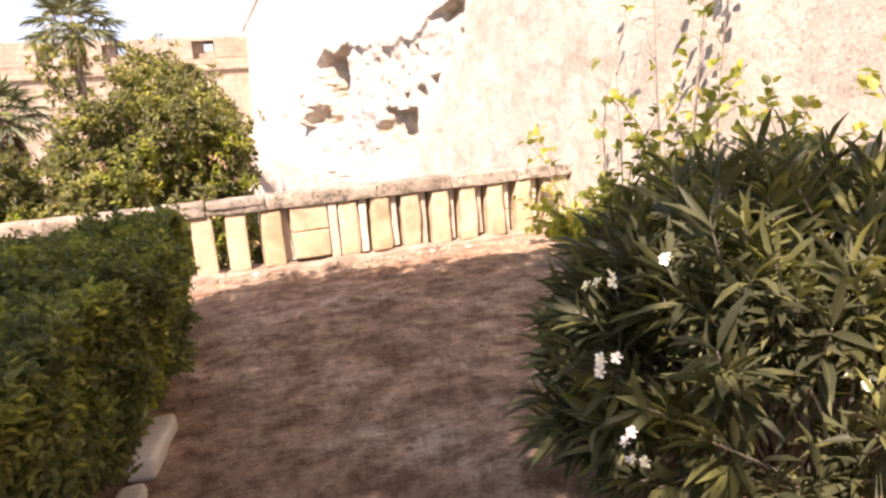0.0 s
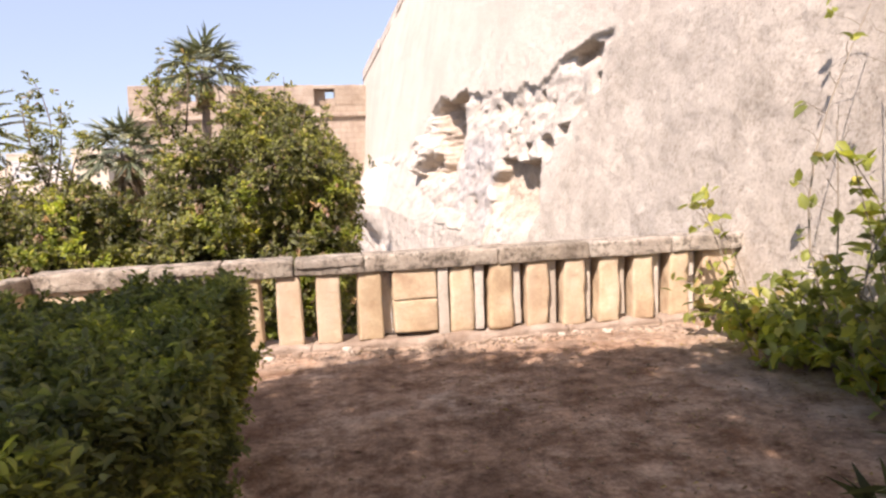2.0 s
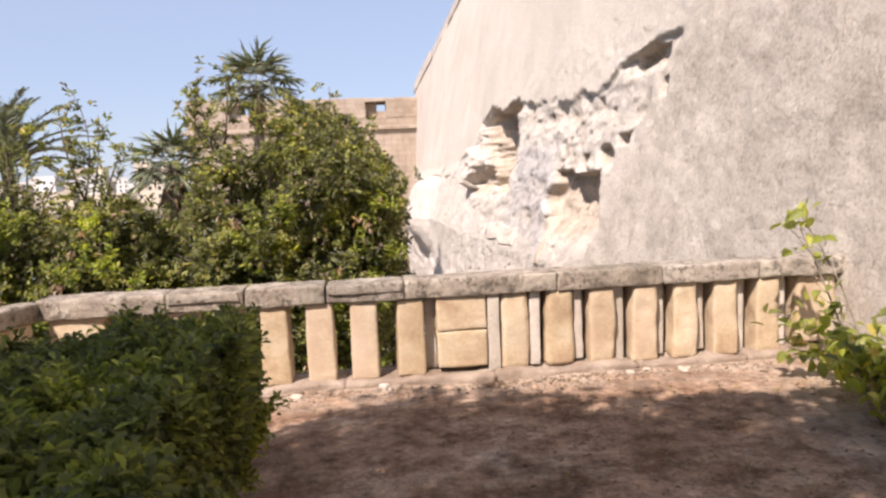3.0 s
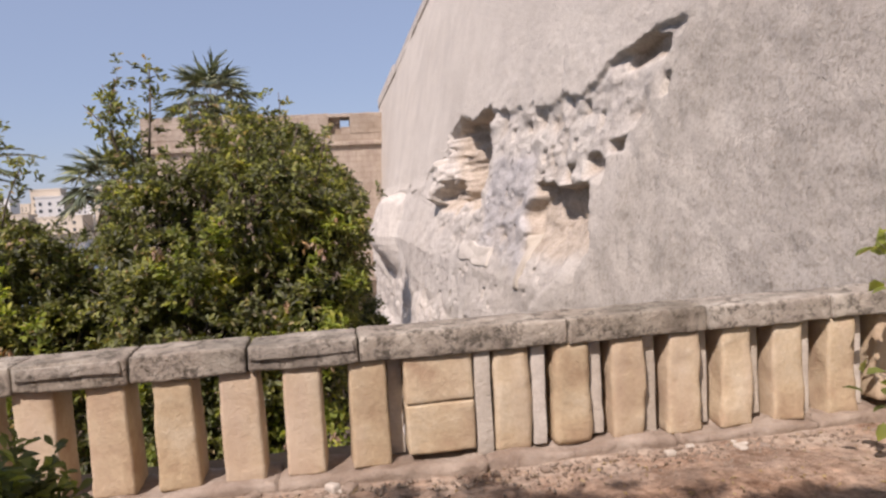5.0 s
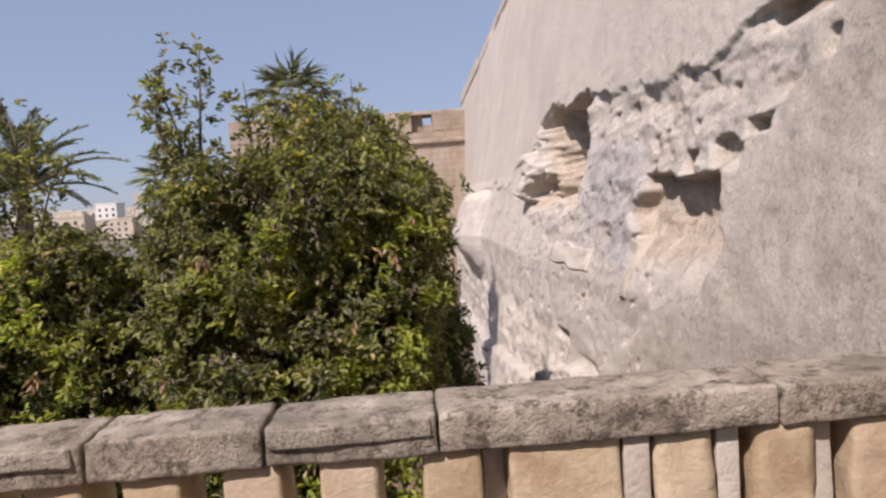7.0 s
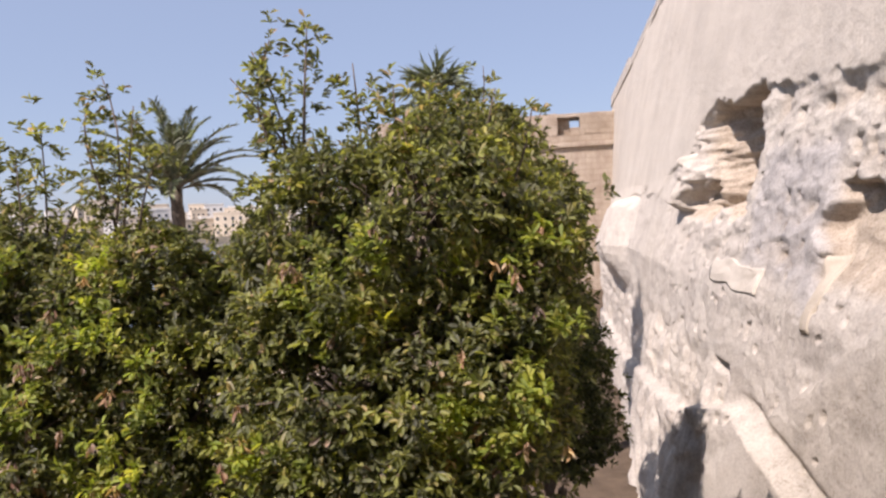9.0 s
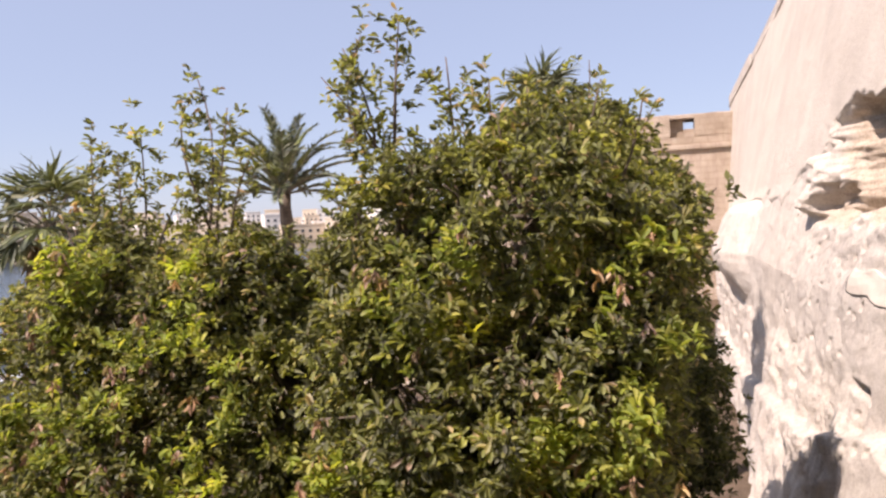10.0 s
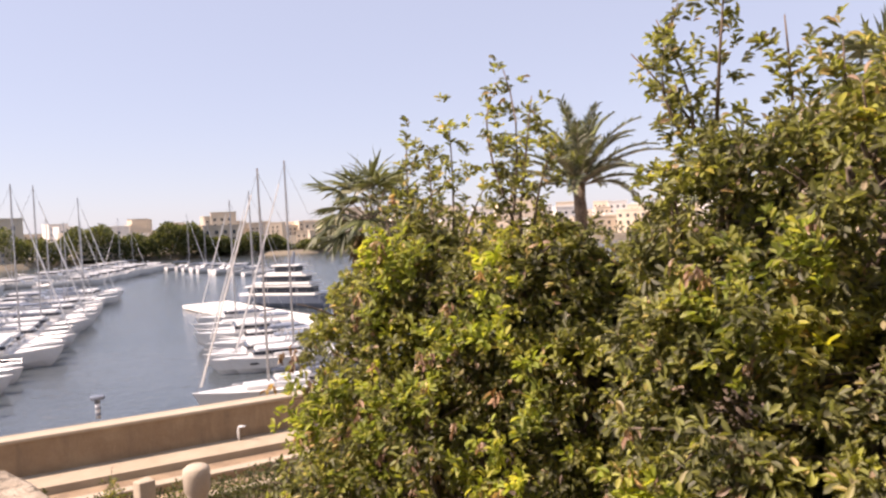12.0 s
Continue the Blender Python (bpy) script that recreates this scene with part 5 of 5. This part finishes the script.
# ---- city across the harbour ----
def city_house(w, d, h, seed, material):
    t = thing("apartment_block", (0, 0, 0), "flat-roofed limestone block with rows of small windows across the harbour", "building", "houses of the far shore")
    part("wall", block((-w / 2, -d / 2, 0), (w / 2, d / 2, h), 0), material, t)
    part("roof", block((-w / 2 - 0.2, -d / 2 - 0.2, h), (w / 2 + 0.2, d / 2 + 0.2, h + 0.8), 0), material, t)
    for f in range(int(h / 3.4)):
        for k in range(int(w / 4)):
            x = -w / 2 + 2 + 4 * k
            part("window", block((x - 0.7, -d / 2 - 0.12, f * 3.4 + 1.0), (x + 0.7, -d / 2 + 0.05, f * 3.4 + 2.6), 0), M_PANE, t)
    return t


kinds = [city_house(18, 12, 11, 1, M_CITY), city_house(12, 12, 15, 2, M_CITYW), city_house(26, 12, 8, 3, M_CITY), city_house(14, 10, 19, 4, M_CITY)]
for i, k in enumerate(kinds):
    k.matrix_basis = pose(-350 - i * 12, 190 + i * 24, WATER_Z + 3, 0, 0, 60)
    k.scale = (0.7, 0.7, 0.7)
rc = random.Random(5)
for i in range(230):
    a = radians(rc.uniform(93, 172))
    r = rc.uniform(355, 720)
    s = rc.uniform(0.6, 1.15)
    o = copy_thing(kinds[rc.randrange(4)], pose(r * math.cos(a), r * math.sin(a), WATER_Z + 1.5 + (r - 340) * 0.022, 0, 0, math.degrees(a) - 90 + rc.uniform(-25, 25)))
    o.scale = (s, s, s)


def far_shore():
    a = np.radians(np.linspace(88, 180, 120))
    r = np.array([335, 345, 380, 480, 620, 950])
    z = np.array([-3.0, 1.6, 2.4, 5, 8, 10])
    A, R = np.meshgrid(a, r, indexing="ij")
    Z = WATER_Z + np.broadcast_to(z, A.shape) + waves(A * 40, R * 0.05, 4, 0.4, 0.4)
    R = R + waves(A * 20, A, 6, 0.5, 9)
    i = (np.arange(119)[:, None] * 6 + np.arange(5)[None, :]).ravel()
    me = mesh_from("far_shore", np.stack([R * np.cos(A), R * np.sin(A), Z], -1).reshape(-1, 3), np.stack([i, i + 1, i + 7, i + 6], 1))
    tagged(dress("far_shore", me, M_SHORE, None, "", False), "low built-up far shore of the harbour", "land", "", "structure")


far_shore()


def far_trees():
    rng = np.random.default_rng(8)
    n = 36000
    a = np.radians(rng.choice([rng.uniform(140, 176), rng.uniform(100, 140)], n) + rng.normal(size=n) * 9)
    r = 346 + rng.uniform(0, 26, n)
    h = 5.5 + 3 * np.sin(a * 60) + 1.5 * np.sin(a * 173) + 7 * np.clip((a - 2.55) / 0.07, 0, 1)
    z = WATER_Z + 1.5 + rng.uniform(0, 1, n) ** 0.6 * h
    p = np.stack([r * np.cos(a), r * np.sin(a), z], 1)
    me = leaf_mesh("far_trees", p, unit(rng.normal(size=(n, 3))), rng.uniform(0.8, 2.0, n), 1.0, rng)
    tagged(dress("far_trees", me, M_LEAF_DARK), "dark green trees along the far shore", "trees", "", "stuff")


far_trees()


# ---- fort ----
def fort():
    t = thing("fort", (0, 75, 0), "honey-coloured limestone fort with projecting cordon and embrasured parapet", "fort")
    part("wall", block((-17.2, 0, -9), (6.5, 10, 7.1), 0), M_FORT, t)
    part("cordon", block((-17.5, -0.35, 7.1), (6.5, 10, 7.55), 0.12), M_FORT, t, "projecting rounded moulding")
    part("parapet", block((-17.2, 0.1, 7.56), (6.5, 3.6, 8.3), 0), M_FORT, t)
    for x0, x1, h in ((-17.2, -13.0, 10.6), (-10.9, -7.4, 10.5), (-5.3, 0.7, 10.4), (2.8, 6.5, 10.35)):
        part("merlon", block((x0, 0.102, 8.302), (x1, 3.6, h), 0.1, 8, 0.04, int(x0)), M_FORT, t)
    for x0 in (-13.0, -7.4, 0.7):
        part("embrasure_cheek", block((x0 + 0.003, 0.95, 8.302), (x0 + 1.15, 3.6, 10.0), 0.04), M_FORT, t)
        part("embrasure_sill", block((x0 + 1.153, 0.5, 8.302), (x0 + 2.09, 3.6, 9.05), 0.04), M_FORT, t)
        part("lintel", block((x0 - 0.1, 0.14, 10.002), (x0 + 2.2, 3.5, 10.36), 0.05), M_FORT, t)


fort()


# ---- small things ----
def garden_posts():
    t = thing("garden_post", (-12.85, 14.6, GARDEN_Z), "thick round-topped limestone post beside the steps", "post")
    bm = bmesh.new()
    tube(bm, [(0, 0, -0.1), (0, 0, 3.0), (0, 0, 3.1), (0, 0, 3.42), (0, 0, 3.54), (0, 0, 3.6)], [0.20, 0.20, 0.26, 0.27, 0.26, 0.19], 24)
    part("shaft", bm, M_PATH, t, "", True)
    t = thing("garden_post", (-13.35, 13.75, GARDEN_Z), "square pale limestone post in the garden", "post")
    part("shaft", block((-0.16, -0.16, -0.1), (0.16, 0.16, 3.45), 0.03, 8, 0.01, 4), M_PATH, t, "", True)


garden_posts()


def quay_light():
    x, y, z = -37.0, 22.1, WATER_Z + 0.9
    t = thing("quay_light", (x, y, z), "white banded light post standing on the quay", "light post")
    bm = bmesh.new()
    tube(bm, [(0, 0, 0), (0, 0, 1.0)], [0.13, 0.11], 10)
    part("pole", bm, M_METAL, t, "", True)
    for h in (0.2, 0.5, 0.8):
        bm = bmesh.new()
        tube(bm, [(0, 0, h), (0, 0, h + 0.12)], [0.145, 0.145], 10)
        part("band", bm, M_NAVY, t, "dark band")
    bm = bmesh.new()
    tube(bm, [(0, 0, 1.0), (0, 0, 1.06), (0, 0, 1.18), (0, 0, 1.22)], [0.32, 0.36, 0.36, 0.2], 12)
    part("lantern", bm, M_NAVY, t)
    x, y, z = along(7.3, 0.75, ROAD_Z)
    t = thing("vent_pipe", (x, y, z), "small white bent pipe standing beside the harbour wall", "pipe", turn=-20)
    bm = bmesh.new()
    tube(bm, [(0, 0, -0.05), (0, 0, 0.45), (0.05, 0.05, 0.52), (0.22, 0.2, 0.54)], [0.045] * 4, 8)
    part("tube", bm, M_METAL, t, "", True)


quay_light()


def rubble(name, at, size, seed, label):
    bm = block((-size[0], -size[1], -size[2] * 0.3), (size[0], size[1], size[2]), min(size) * 0.4, 5, min(size) * 0.2, seed)
    ob = part(name, bm, M_PALE, None, "", True)
    ob.matrix_basis = pose(*at, 0, 0, seed * 37)
    return tagged(ob, label, "stone", "loose stones on the soil")


rubble("edging_stone", (-0.44, 3.80, 0.03), (0.065, 0.30, 0.08), 9.5, "long pale edging stone leaning beside the hedge")
rubble("edging_stone", (-0.53, 3.30, 0.0), (0.06, 0.11, 0.06), 9.7, "small pale edging stone beside the hedge")


def litter():
    rng = np.random.default_rng(91)
    n = 2600
    p = np.stack([rng.uniform(-0.6, 4.2, n), rng.uniform(1.2, 7.95, n), np.full(n, 0.012)], 1)
    p[:, 0] += np.where(rng.uniform(size=n) < 0.4, (4.0 - p[:, 0]) * 0.4, 0)
    a = rng.uniform(0, 6.28, n)
    w = np.stack([np.cos(a), np.sin(a), rng.uniform(0, 0.3, n)], 1)
    tagged(dress("leaf_litter", leaf_mesh("leaf_litter", p, w, rng.uniform(0.012, 0.05, n), rng.uniform(0.006, 0.018, n), rng, 0.2), M_DRYPALM), "small dry brown leaves scattered on the soil", "litter", "", "stuff")
    n = 3000
    c = np.stack([rng.uniform(-2.2, 4.3, n), rng.uniform(1.0, 8.0, n), np.full(n, 0.006)], 1)
    near = rng.uniform(size=n) < 0.35
    c[near, 1] = 7.95 - np.abs(rng.normal(size=near.sum())) * 0.16
    r = rng.uniform(0.003, 0.011, n) * (1 + near * 0.8)
    o = np.array([(1, 0, 0), (0, 1, 0), (-1, 0, 0), (0, -1, 0), (0, 0, 0.8), (0, 0, -0.6)], float)
    v = c[:, None, :] + o[None] * r[:, None, None] * rng.uniform(0.6, 1.4, (n, 6, 1))
    f = np.array([(0, 1, 4), (1, 2, 4), (2, 3, 4), (3, 0, 4), (1, 0, 5), (2, 1, 5), (3, 2, 5), (0, 3, 5)])
    faces = (np.arange(n)[:, None, None] * 6 + f[None]).reshape(-1, 3)
    tagged(dress("gravel", mesh_from("gravel", v.reshape(-1, 3), faces), M_PLINTH), "small pale stones scattered on the soil", "gravel", "", "stuff")


litter()


def plinth_rubble():
    """Broken pieces of the plinth lying along its foot."""
    r = random.Random(17)

    for i in range(34):
        x, s = -2.0 + 5.6 * r.random() ** 1.3, r.uniform(0.018, 0.05)
        ob = part("rubble_stone", block((-s, -s * 0.7, -s * 0.3), (s, s * 0.7, s * r.uniform(0.5, 0.9)), s * 0.35, 4, s * 0.25, 200 + i), M_PLINTH if i % 3 else M_PALE, None, "", True)
        ob.matrix_basis = pose(x, 7.97 - abs(r.gauss(0, 0.06)), 0.0, 0, 0, r.uniform(0, 180))
        tagged(ob, "broken limestone fragment on the soil at the foot of the balustrade", "stone", "loose stones on the soil")


plinth_rubble()
